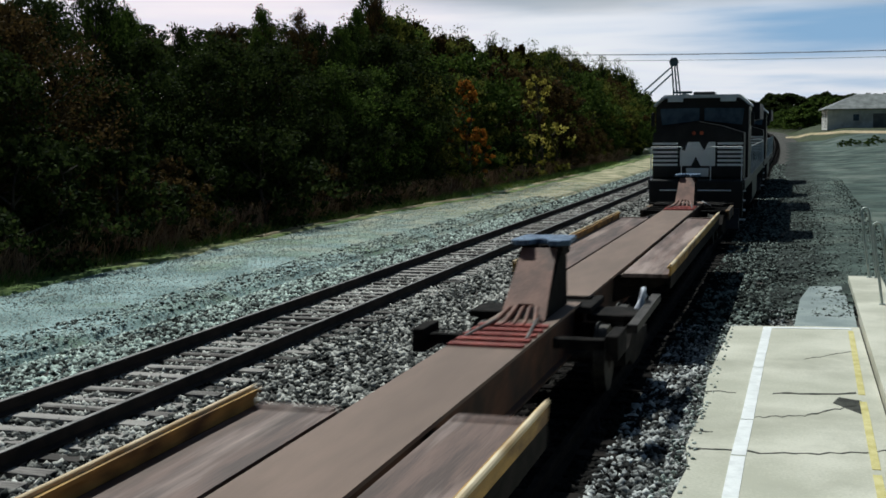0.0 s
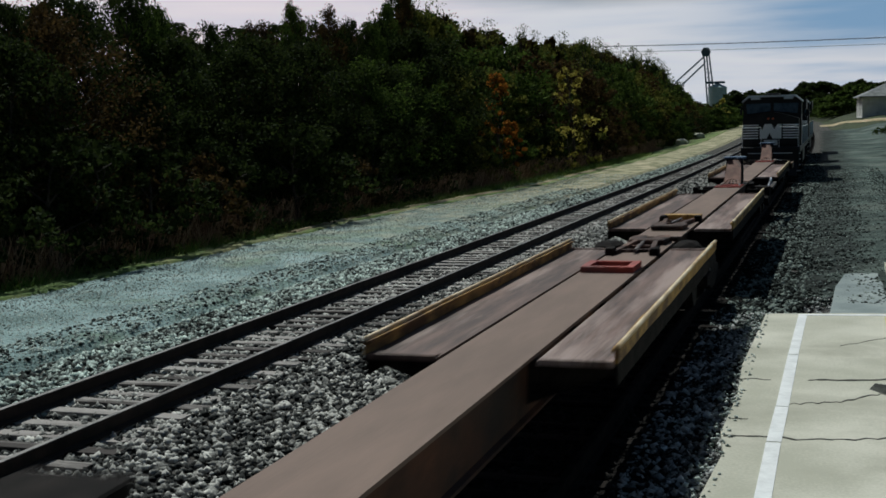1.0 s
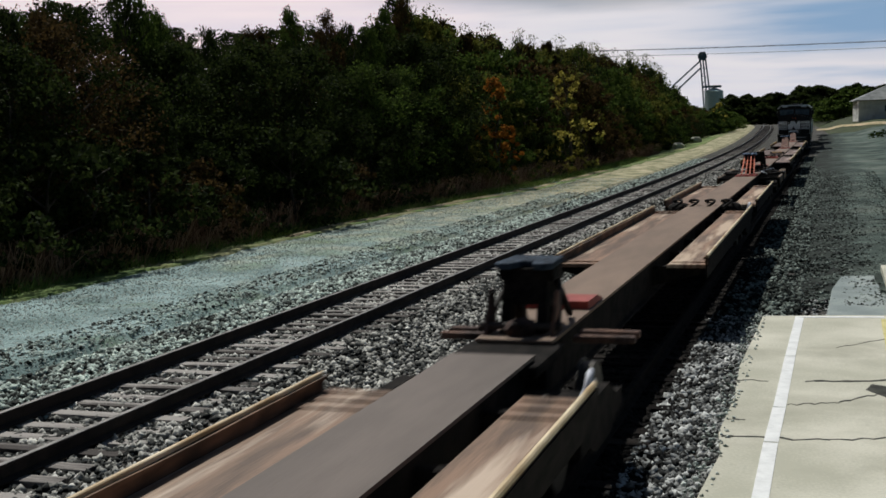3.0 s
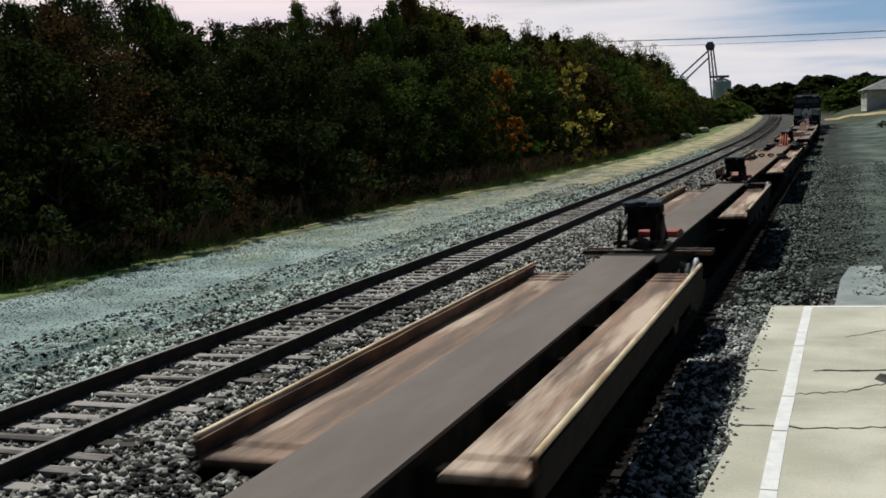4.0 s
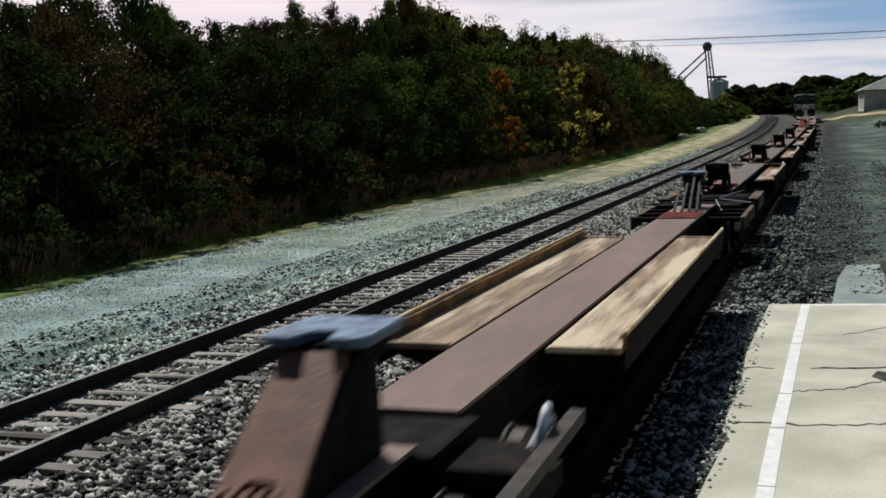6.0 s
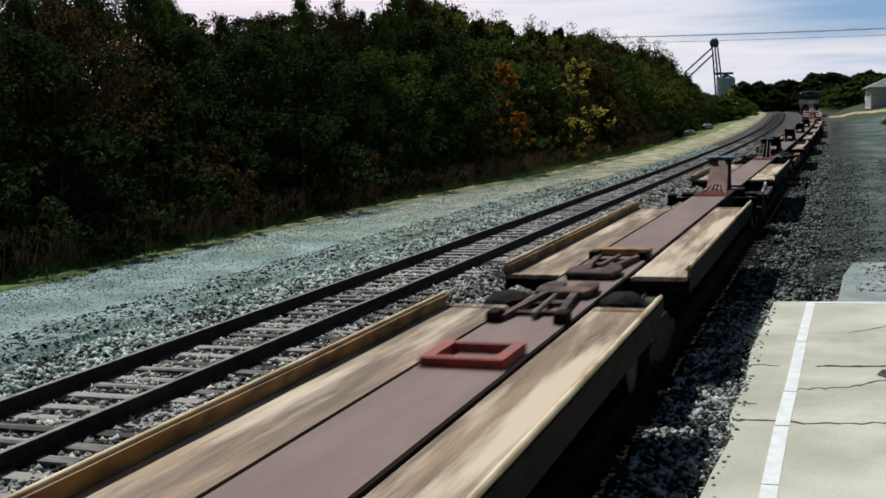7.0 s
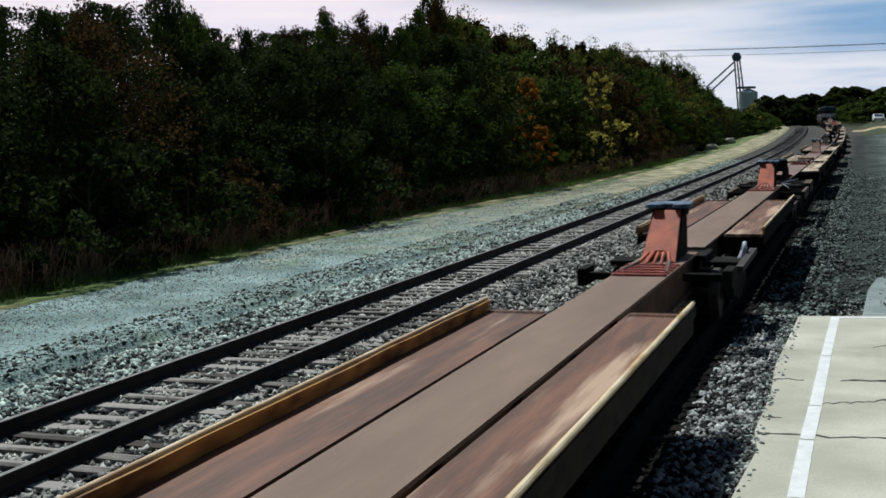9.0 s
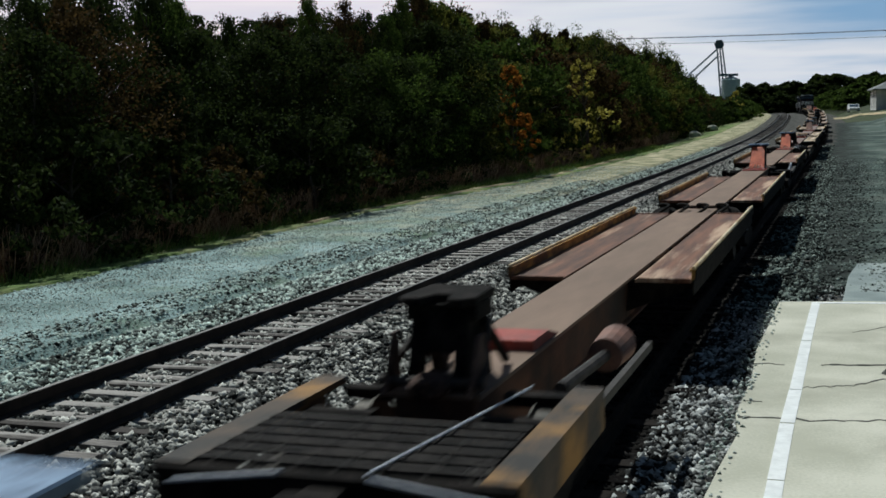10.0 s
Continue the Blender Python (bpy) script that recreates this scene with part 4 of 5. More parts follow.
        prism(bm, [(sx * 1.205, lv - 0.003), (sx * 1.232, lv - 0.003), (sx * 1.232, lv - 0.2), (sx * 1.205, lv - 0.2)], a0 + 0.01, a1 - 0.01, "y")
        part("edge_beam", bm, M_steel, u, "grimy edge beam below the sill, darkened for the shade there")
    if well:          # an open frame beyond the deck, on the platform's side
        for x0, x1, ya, yb, zt in ((0.98, 1.2, a1 + 0.02, a1 + 2.7, 0.86), (0.44, 0.978, a1 + 2.5, a1 + 2.7, 0.85), (0.44, 0.978, a1 + 0.02, a1 + 0.22, 0.85)):
            bm = bmesh.new()
            box(bm, x0, x1, ya, yb, zt - 0.16, zt, 0.012)
            part("well_frame", bm, M_fold, u, "grimy grey frame of the open well")
        for k in range(3):
            bm = bmesh.new()
            box(bm, 1.0, 1.18, a1 + 0.7 + 0.6 * k, a1 + 0.78 + 0.6 * k, 0.863, 0.885)
            part("cleat", bm, M_steel, u)
    if front == "hitch":
        hitch(u, a1 + hb, hpaint or M_brhitch, htype)
        ribs(u, a1 + hb - 1.75, 5, M_red)
        j = a1 + hb + 2.2
        truck(u, j)
        for sx in (-1, 1):
            bm = bmesh.new()
            box(bm, min(sx * 0.45, sx * 1.12), max(sx * 0.45, sx * 1.12), j - 0.4, j + 0.4, 0.78, 0.88, 0.03)
            part("side_bearing", bm, M_steel, u)
            bm = bmesh.new()
            box(bm, min(sx * 0.42, sx * 1.04), max(sx * 0.42, sx * 1.04), a1 + hb - 0.3, a1 + hb - 0.15, 0.8, 0.92, 0.02)
            part("step_bracket", bm, M_steel, u)
            bm = bmesh.new()
            box(bm, sx * 1.12 - 0.075, sx * 1.12 + 0.075, a1 + hb - 0.5, a1 + hb + 0.2, 0.72, 1.0, 0.02)
            part("jack_pad", bm, M_steel, u)
            if sx < 0:
                continue
            bm = bmesh.new()
            bar(bm, (sx * 1.17, j - 1.3, 0.86), (sx * 1.2, j + 1.0, 0.93), 0.12, 0.1)
            part("side_rail", bm, M_endgrate, u, "dark worn side rail over the truck")
        bm = bmesh.new()
        box(bm, -0.55, 0.55, j - 0.55, j + 0.6, 0.9, 1.0, 0.04)
        part("articulation_casting", bm, M_steel, u)
        hoses(u, 1.05, j + 0.3)
    elif front == "short":
        if paint in ("grey", "orange"):
            cables(u, a1 + 0.4)
        else:
            folded(u, a1 - 1.0, 1)
        if paint in ("brown", "mauve"):
            red_frame(u, a1 - 3.4, M_red)
        hoses(u, 1.12, a1 + 0.05)
        truck(u, a1 + 1.4)
        for sx in (-1, 1):
            bm = bmesh.new()
            prism(bm, [(sx * 0.4, a1 + 0.7), (sx * 0.95, a1 + 0.9), (sx * 1.0, a1 + 1.2), (sx * 0.7, a1 + 1.6), (sx * 0.4, a1 + 1.7)], 0.84, 0.93, "z")
            part("articulation_casting", bm, M_steel, u)
            bm = bmesh.new()
            lump(bm, sx * 0.68, a1 + 0.75, 0.95, 0.3, 0.42, 0.17, 5 + sx)
            part("bearing_cover", bm, M_steel, u, "dark rounded bearing cover")
    elif front == "end":
        hitch(u, a1 + hb, hpaint or M_brhitch, htype)
        ribs(u, a1 + hb - 1.75, 5, M_red)
        end_platform(u, a1 + hb + 0.1, a1 + q, si)
        truck(u, a1 + q - 1.7)
    elif front == "plain":
        hoses(u, 1.1, a1 + 0.1)
    if rear == "short":
        if paint not in ("grey", "orange"):
            folded(u, a0 + 1.9, -1)
        if paint not in ("grey", "orange"):
            bm = bmesh.new()
            box(bm, -0.4, 0.4, a0 + 2.2, a0 + 2.5, 1.052, 1.16, 0.02)
            part("hitch_stop", bm, si, u)
    elif rear in ("end", "stand"):
        hitch(u, a0 - hr, M_steel, "stand", M_steel if rear == "end" and paint != "mauve" else M_bluedark)
        bm = bmesh.new()
        prism(bm, [(a0 - hr + 1.3, 1.052), (a0 - hr + 2.3, 1.052), (a0 - hr + 1.9, 1.15), (a0 - hr + 1.3, 1.15)], -0.38, 0.38)
        part("hitch_stop", bm, M_red, u, "red painted wedge-shaped stop")
        if rear == "end":
            end_platform(u, a0 - hr + 0.2, a0 - r, si, paint == "orange")
            truck(u, a0 - r + 1.7)
        else:
            truck(u, a0 - hr - 1.6)
            bm = bmesh.new()
            box(bm, -0.5, 0.5, a0 - hr - 1.9, a0 - hr - 0.6, 0.88, 1.0, 0.04)
            part("articulation_casting", bm, M_steel, u)
            for sx in (-1, 1):
                bm = bmesh.new()
                box(bm, min(sx * 0.42, sx * 1.1), max(sx * 0.42, sx * 1.1), a0 - hr + 0.5, a0 - hr + 0.62, 0.86, 0.94, 0.02)
                part("cross_arm", bm, M_fold, u)
                bm = bmesh.new()
                box(bm, min(sx * 0.42, sx * 1.1), max(sx * 0.42, sx * 1.1), a0 - hr + 0.15, a0 - hr + 0.27, 0.86, 0.94, 0.02)
                part("cross_arm", bm, M_fold, u)
    return u


CARS = []          # (thing, its place along the train at 0 s)


def put(paint, near, far, front, rear, label, back=2.6, **k):
    c = (near + far) / 2
    a = (far - near) / 2
    hb = k.get("hb", 6.2)
    y1 = a + {"hitch": hb + 1.7, "short": 1.2, "end": hb + 2.2, "plain": 1.3}[front]
    y0 = -a - {"short": 1.6, "spine": back, "end": k.get("hr", 6.6) + 0.5, "stand": k.get("hr", 6.6) + 0.8}[rear]
    CARS.append((unit(paint, -a, a, y0, y1, label, front, rear, **k), c))


L1 = "brown articulated flat car platform with yellow-tan side sills"
put("brown", 18.95, 30.8, "end", "spine", L1, hb=4.4, q=7.0)
put("brown", -1.95, 9.4, "hitch", "short", L1, hb=4.65)
put("brown", -15.45, -5.65, "short", "end", L1, r=9.45, hr=6.85)
L2 = "grey-brown articulated flat car platform with sandy side decks"
G = dict(gap=0.17, lv=0.93)
put("grey", -45.7, -35.75, "end", "short", L2, q=9.9, hb=6.5, htype="ladder", hpaint=M_redhitch, tone="tan", **G)
put("grey", -59.9, -47.9, "short", "stand", L2, hr=6.9, tone="tan", **G)
put("grey", -79.0, -69.7, "plain", "stand", L2, hr=6.9, **G)
put("grey", -98.9, -88.8, "plain", "stand", L2, hr=6.9, **G)
put("grey", -118.25, -109.2, "plain", "end", L2, r=9.5, hr=6.8, **G)
L3 = "mauve-brown articulated flat car platform with tan side decks"
put("mauve", -148.4, -137.95, "end", "spine", L3, htype="ladder", hpaint=M_endgrate, hb=5.35, q=9.0)
put("mauve", -170.3, -158.9, "hitch", "short", L3, hb=5.2)
put("mauve", -184.25, -172.9, "short", "end", L3, r=9.6, hr=7.1)
L4 = "orange-red articulated flat car platform with cream side sills"
put("orange", -215.15, -204.4, "end", "spine", L4, hpaint=M_redhitch, hb=6.2, q=9.65, well=True)
put("orange", -236.3, -225.5, "hitch", "short", L4, hpaint=M_redhitch, hb=5.2)
put("orange", -250.3, -239.95, "short", "end", L4, r=8.9, hr=6.4)
put("mauve", -280.0, -269.35, "end", "spine", L3, hb=5.4, q=9.25)


def loco(label):
    """A six-axle freight locomotive; its cab end is at y = 0 and it reaches towards +y."""
    u = thing("locomotive", label, "locomotive", "locomotives of the freight train")
    bm = bmesh.new()
    box(bm, -1.5, 1.5, 0.35, 21.6, 1.3, 1.62, 0.03)
    part("underframe", bm, M_black, u)
    bm = bmesh.new()
    box(bm, -1.45, 1.45, 0.2, 0.4, 0.45, 1.6, 0.04)
    prism(bm, [(-0.35, 0.15), (0.25, 0.15), (0.25, 0.75), (0.05, 0.75)], -1.35, 1.35)
    part("pilot", bm, M_black, u)
    bm = bmesh.new()
    box(bm, -0.15, 0.15, -0.5, 0.2, 0.7, 0.98, 0.03)
    part("coupler", bm, M_steel, u)
    # nose with a peaked top
    bm = bmesh.new()
    pts = [(-1.42, 1.62), (1.42, 1.62), (1.42, 3.08), (0.75, 3.3), (0.0, 3.45), (-0.75, 3.3), (-1.42, 3.08)]
    prism(bm, pts, 0.9, 2.6, "y")
    bmesh.ops.bevel(bm, geom=[e for e in bm.edges if all(v.co.y < 1 for v in e.verts)], offset=0.08, segments=2, affect="EDGES")
    nose = part("nose", bm, M_black, u)
    for k in range(6):
        for sx in (-1, 1):
            bm = bmesh.new()
            z = 2.04 + 0.135 * k
            x0, x1 = (0.62, 1.41)
            box(bm, min(sx * x0, sx * x1), max(sx * x0, sx * x1), 0.88, 0.9, z, z + 0.07)
            part("stripe", bm, M_lwhite, nose, "white painted stripe")
    bm = bmesh.new()
    prism(bm, [(-0.55, 2.04), (-0.2, 2.04), (-0.05, 2.34), (0.1, 2.04), (0.55, 2.04), (0.55, 2.8), (0.35, 2.8), (0.2, 2.52), (0.05, 2.8), (-0.3, 2.8), (-0.4, 2.52), (-0.55, 2.57)], 0.872, 0.9, "y")
    part("emblem", bm, M_lwhite, nose, "white angular emblem")
    bm = bmesh.new()
    box(bm, -0.35, 0.35, 0.86, 0.9, 1.7, 1.97, 0.015)
    part("nose_door", bm, M_lwhite, nose)
    for x in (-0.12, 0.12):
        bm = bmesh.new()
        rod(bm, (x, 0.84, 3.08), (x, 0.92, 3.08), 0.06)
        part("headlight", bm, M_redhitch, nose, "small round headlight")
    # cab
    bm = bmesh.new()
    prism(bm, [(-1.5, 1.62), (1.5, 1.62), (1.5, 3.95), (1.2, 4.22), (-1.2, 4.22), (-1.5, 3.95)], 2.602, 5.2, "y")
    cab = part("cab", bm, M_black, u)
    for sx in (-1, 1):
        bm = bmesh.new()
        prism(bm, [(sx * 0.08, 3.48), (sx * 1.3, 3.34), (sx * 1.36, 3.88), (sx * 0.08, 3.9)], 2.57, 2.6, "y")
        part("windshield", bm, M_glass, cab, "dark windshield pane with the sky's reflection in its colour")
        bm = bmesh.new()
        box(bm, sx * 1.5 - 0.02, sx * 1.5 + 0.02, 3.1, 3.9, 3.2, 3.95)
        box(bm, sx * 1.5 - 0.02, sx * 1.5 + 0.02, 4.05, 4.8, 3.2, 3.95)
        part("side_window", bm, M_glass, cab)
        bm = bmesh.new()
        box(bm, min(sx * 0.6, sx * 1.1), max(sx * 0.6, sx * 1.1), 2.4, 2.44, 4.1, 4.24, 0.01)
        part("number_board", bm, M_lwhite, cab)
    bm = bmesh.new()
    prism(bm, [(-1.56, 3.95), (-1.2, 4.23), (1.2, 4.23), (1.56, 3.95), (1.56, 4.03), (1.22, 4.33), (-1.22, 4.33), (-1.56, 4.03)], 2.45, 5.3, "y")
    part("cab_roof", bm, M_lwhite, cab, "pale cab roof edge")
    bm = bmesh.new()
    box(bm, -0.35, 0.35, 3.4, 4.3, 4.332, 4.45, 0.03)
    part("air_conditioner", bm, M_black, cab)
    # hood
    bm = bmesh.new()
    prism(bm, [(-0.95, 1.62), (0.95, 1.62), (0.95, 3.75), (0.7, 4.12), (-0.7, 4.12), (-0.95, 3.75)], 5.202, 15.0, "y")
    hood = part("hood", bm, M_black, u)
    bm = bmesh.new()
    prism(bm, [(-0.95, 1.62), (0.95, 1.62), (0.95, 3.5), (1.5, 3.6), (1.5, 4.25), (-1.5, 4.25), (-1.5, 3.7), (-0.95, 3.5)], 15.002, 20.6, "y")
    part("radiator_section", bm, M_black, u)
    for k in range(9):
        bm = bmesh.new()
        for sx in (-1, 1):
            box(bm, sx * 0.965 - 0.012, sx * 0.965 + 0.012, 5.5 + 1.05 * k, 6.4 + 1.05 * k, 1.8, 3.7, 0.008)
        part("hood_door", bm, M_black, hood)
    bm = bmesh.new()
    box(bm, -0.5, 0.5, 9.0, 10.4, 4.122, 4.4, 0.04)
    part("exhaust_stack", bm, M_black, hood)
    bm = bmesh.new()
    prism(bm, [(-1.35, 0.35), (-1.45, 0.6), (-1.45, 1.28), (1.45, 1.28), (1.45, 0.6), (1.35, 0.35)], 8.4, 13.6, "y")
    part("fuel_tank", bm, M_black, u)
    for yc in (4.6, 17.4):
        bm = bmesh.new()
        box(bm, -1.0, 1.0, yc - 2.2, yc + 2.2, 0.75, 1.25, 0.05)
        tr = part("truck", bm, M_steel, u)
        for sx in (-1, 1):
            bm = bmesh.new()
            prism(bm, [(yc - 2.6, 0.5), (yc - 2.5, 0.95), (yc + 2.5, 0.95), (yc + 2.6, 0.5)], sx * 1.02, sx * 1.2)
            part("side_frame", bm, M_steel, tr)
        for d in (-1.9, 0, 1.9):
            wheelset(tr, yc + d, 0.52)
    for sx in (-1, 1):
        bm = bmesh.new()
        rod(bm, (sx * 1.5, 5.3, 2.6), (sx * 1.5, 21.5, 2.6), 0.018, None, 6)
        for k in range(12):
            rod(bm, (sx * 1.5, 5.3 + 1.47 * k, 1.6), (sx * 1.5, 5.3 + 1.47 * k, 2.6), 0.016, None, 6)
        part("handrail", bm, M_lwhite, u)
        bm = bmesh.new()
        rod(bm, (sx * 1.4, 0.3, 1.6), (sx * 1.4, 0.3, 2.65), 0.018, None, 6)
        rod(bm, (sx * 0.45, 0.3, 1.6), (sx * 0.45, 0.3, 2.65), 0.018, None, 6)
        rod(bm, (sx * 0.45, 0.3, 2.65), (sx * 1.4, 0.3, 2.65), 0.018, None, 6)
        part("front_rail", bm, M_lwhite, u)
        for k in range(4):
            bm = bmesh.new()
            box(bm, sx * 1.32 - 0.2, sx * 1.32 + 0.2, 0.42, 0.75, 0.35 + 0.3 * k, 0.39 + 0.3 * k)
            part("step", bm, M_lwhite, u, "white-edged step")
        bm = bmesh.new()
        box(bm, sx * 1.62 - 0.06, sx * 1.62 + 0.06, 2.7, 2.76, 3.3, 3.75, 0.015)
        part("mirror", bm, M_black, u)
    bm = bmesh.new()
    rod(bm, (-1.1, 0.12, 1.3), (1.1, 0.12, 1.3), 0.02)
    part("uncoupling_rod", bm, M_lwhite, u)
    return u


LOCOS = [(loco("black locomotive with white nose stripes hauling the flat cars"), 39.0), (loco("black second locomotive coupled behind the first"), 62.0)]


# ---------- woods ----------
def crown_mesh(name, seed, hgt, wid, low, clumps, leaves, size, material):
    r = np.random.default_rng(seed)
    k = r.random(clumps)
    z = low + (hgt - low) * k
    mid = (z - low) / (hgt - low)
    env = np.sin(np.clip(mid * 0.86 + 0.13, 0, 1) * math.pi) ** 0.6
    a = r.uniform(0, 6.283, clumps)
    rad = wid * env * np.sqrt(r.random(clumps)) * r.uniform(0.75, 1.15, clumps)
    c = np.stack([np.cos(a) * rad, np.sin(a) * rad, z], -1)
    cs = r.uniform(0.35, 0.8, clumps) * wid * 0.32
    n = clumps * leaves
    off = r.normal(0, 1, (clumps, leaves, 3))
    off /= np.linalg.norm(off, axis=-1, keepdims=True)
    off *= (r.random((clumps, leaves, 1)) ** 0.45) * cs[:, None, None]
    off[..., 2] *= 0.75
    p = (c[:, None] + off).reshape(-1, 3)
    d1 = r.normal(0, 1, (n, 3))
    d1 /= np.linalg.norm(d1, axis=-1, keepdims=True)
    d2 = np.cross(d1, r.normal(0, 1, (n, 3)))
    d2 /= np.linalg.norm(d2, axis=-1, keepdims=True)
    s = size * r.uniform(0.6, 1.4, (n, 1))
    q = np.stack([p - d1 * s, p + d2 * s * 0.55, p + d1 * s, p - d2 * s * 0.55], 1).reshape(-1, 3)
    q[:, 2] = np.maximum(q[:, 2], 0.05)
    f = np.arange(4 * n).reshape(-1, 4)
    return fast_mesh(name, q, f, material), c


def trunk_mesh(seed, hgt, low, centres, bare=False):
    r = random.Random(seed)
    bm = bmesh.new()
    pts = [Vector((0, 0, -0.5))]
    for k in range(1, 5):
        pts.append(Vector((r.uniform(-0.25, 0.25), r.uniform(-0.25, 0.25), hgt * 0.88 * k / 4)))
    rad = 0.018 * hgt + 0.03
    for k in range(4):
        rod(bm, pts[k], pts[k + 1], rad * (1 - 0.22 * k), rad * (1 - 0.22 * (k + 1)), 7)
    for c in r.sample(list(centres), min(9, len(centres))):
        c = Vector(c)
        f = max(0.15, min(0.8, c.z / hgt - 0.15))
        k = min(3, int(f / 0.22))
        base = pts[k].lerp(pts[k + 1], 0.5)
        rod(bm, base, c, rad * 0.35, 0.012, 5)
    if bare:
        for k in range(16):
            a = r.uniform(0, 6.28)
            base = pts[3].lerp(pts[4], r.random())
            tip = base + Vector((math.cos(a) * 0.5, math.sin(a) * 0.5, r.uniform(0.6, 1.5)))
            rod(bm, base, tip, 0.03, 0.006, 4)
    return mesh_of("trunk", bm, M_bark)


LEAF = {
    "dark": leaf_mat("dark_green_leaf", (0.011, 0.019, 0.006), (0.050, 0.068, 0.018)),
    "green": leaf_mat("green_leaf", (0.026, 0.05, 0.010), (0.105, 0.15, 0.03)),
    "olive": leaf_mat("olive_leaf", (0.05, 0.062, 0.012), (0.19, 0.19, 0.04)),
    "rust": leaf_mat("rust_leaf", (0.028, 0.021, 0.009), (0.095, 0.06, 0.022)),
    "orange": leaf_mat("orange_leaf", (0.26, 0.10, 0.015), (0.5, 0.22, 0.04)),
    "yellow": leaf_mat("yellow_leaf", (0.26, 0.23, 0.04), (0.6, 0.52, 0.13)),
}
LABEL = {"dark": "dark green", "green": "green", "olive": "olive green", "rust": "rust-brown autumn", "orange": "orange autumn", "yellow": "yellow autumn"}
KINDS = {}


def tree_kind(key, colour, seed, hgt, wid, low, clumps=72, leaves=58, size=0.135, bare=False):
    me, c = crown_mesh("crown", seed, hgt, wid, low, clumps, leaves, size, LEAF[colour])
    KINDS[key] = (me, trunk_mesh(seed, hgt, low, c, bare), colour, hgt)


for i, col in enumerate(("dark", "green", "olive", "rust")):
    tree_kind("tall%d" % i, col, 10 + i, 9.0, 3.0, 1.2, bare=i > 1)
    tree_kind("wide%d" % i, col, 20 + i, 7.5, 3.4, 0.8)
    tree_kind("shrub%d" % i, col, 30 + i, 3.2, 1.8, 0.05, 44, 60, 0.085)
    if i == 2:
        continue
    tree_kind("near_tall%d" % i, col, 50 + i, 9.0, 3.0, 0.8, 150, 88, 0.075, bare=i > 1)
    tree_kind("near_wide%d" % i, col, 60 + i, 7.5, 3.4, 0.5, 150, 88, 0.075)
tree_kind("flame", "orange", 42, 6.0, 1.15, 1.4, 34, 80, 0.095)
tree_kind("goldtop", "yellow", 46, 7.3, 1.25, 4.7, 30, 22, 0.10)
tree_kind("gold", "yellow", 43, 6.0, 1.6, 1.0, 34, 56, 0.12)
tree_kind("goldshrub", "yellow", 44, 2.6, 1.4, 0.1, 26, 11, 0.10)
tree_kind("wisp", "olive", 45, 10.0, 2.2, 4.0, 70, 12, 0.08, bare=True)


def plant(key, x, y, scale, turn, group, spread=1.0):
    me, tk, col, hgt = KINDS[key]
    shrub = "shrub" in key
    t = thing("shrub" if shrub else "tree", LABEL[col] + (" shrub at the foot of the woods" if shrub else " leafy tree at the edge of the woods"), "shrub" if shrub else "tree", group, m=pose(x, y, land(x, y), 0, 0, turn))
    for n, d in (("trunk", tk), ("crown", me)):
        ob = new(n, d)
        ob.parent = t
        ob.scale = (scale * spread, scale * spread, scale)


rnd = random.Random(11)
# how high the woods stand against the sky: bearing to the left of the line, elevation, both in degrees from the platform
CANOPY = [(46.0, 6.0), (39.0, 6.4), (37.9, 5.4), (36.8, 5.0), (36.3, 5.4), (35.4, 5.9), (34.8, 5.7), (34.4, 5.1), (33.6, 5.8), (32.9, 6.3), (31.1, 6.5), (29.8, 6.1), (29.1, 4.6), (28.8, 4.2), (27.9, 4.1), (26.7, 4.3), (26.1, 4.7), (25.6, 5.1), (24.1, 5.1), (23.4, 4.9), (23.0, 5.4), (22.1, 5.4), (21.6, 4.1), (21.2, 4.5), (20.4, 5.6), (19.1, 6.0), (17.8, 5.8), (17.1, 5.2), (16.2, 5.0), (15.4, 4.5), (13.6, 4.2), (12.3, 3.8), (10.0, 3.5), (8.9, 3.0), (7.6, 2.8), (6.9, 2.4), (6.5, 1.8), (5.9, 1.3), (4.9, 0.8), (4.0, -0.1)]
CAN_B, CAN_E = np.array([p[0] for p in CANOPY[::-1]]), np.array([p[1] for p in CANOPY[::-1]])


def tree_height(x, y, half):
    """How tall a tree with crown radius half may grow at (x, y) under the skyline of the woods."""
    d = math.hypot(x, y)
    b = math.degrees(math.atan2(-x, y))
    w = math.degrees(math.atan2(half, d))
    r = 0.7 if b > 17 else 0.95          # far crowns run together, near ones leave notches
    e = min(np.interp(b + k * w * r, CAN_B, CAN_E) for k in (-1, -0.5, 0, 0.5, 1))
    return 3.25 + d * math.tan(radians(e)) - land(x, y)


def in_woods(x, y):
    return math.degrees(math.atan2(-x, y)) < 45.0


def grow(row, wander, y0, y1, gap, far_gap, kinds, near_kinds, lo, hi, spread, group="trees of the woods"):
    """One rank of the woods at distance row from the line, each tree as tall as the skyline allows."""
    y = y0
    while y < y1:
        x = row + bend(y) * 0.9 + rnd.uniform(-wander, wander)
        k = rnd.choice(near_kinds if y < 66 else kinds)
        turn, f = rnd.uniform(0, 360), rnd.uniform(lo, hi)
        half = {"t": 3.0, "w": 3.0, "n": 3.1}[k[0]] * spread
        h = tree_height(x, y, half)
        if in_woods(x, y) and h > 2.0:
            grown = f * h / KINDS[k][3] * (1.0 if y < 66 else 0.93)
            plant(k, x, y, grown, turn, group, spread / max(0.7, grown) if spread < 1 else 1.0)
        y += rnd.uniform(0.75, 1.25) * (gap if y < 120 else far_gap)


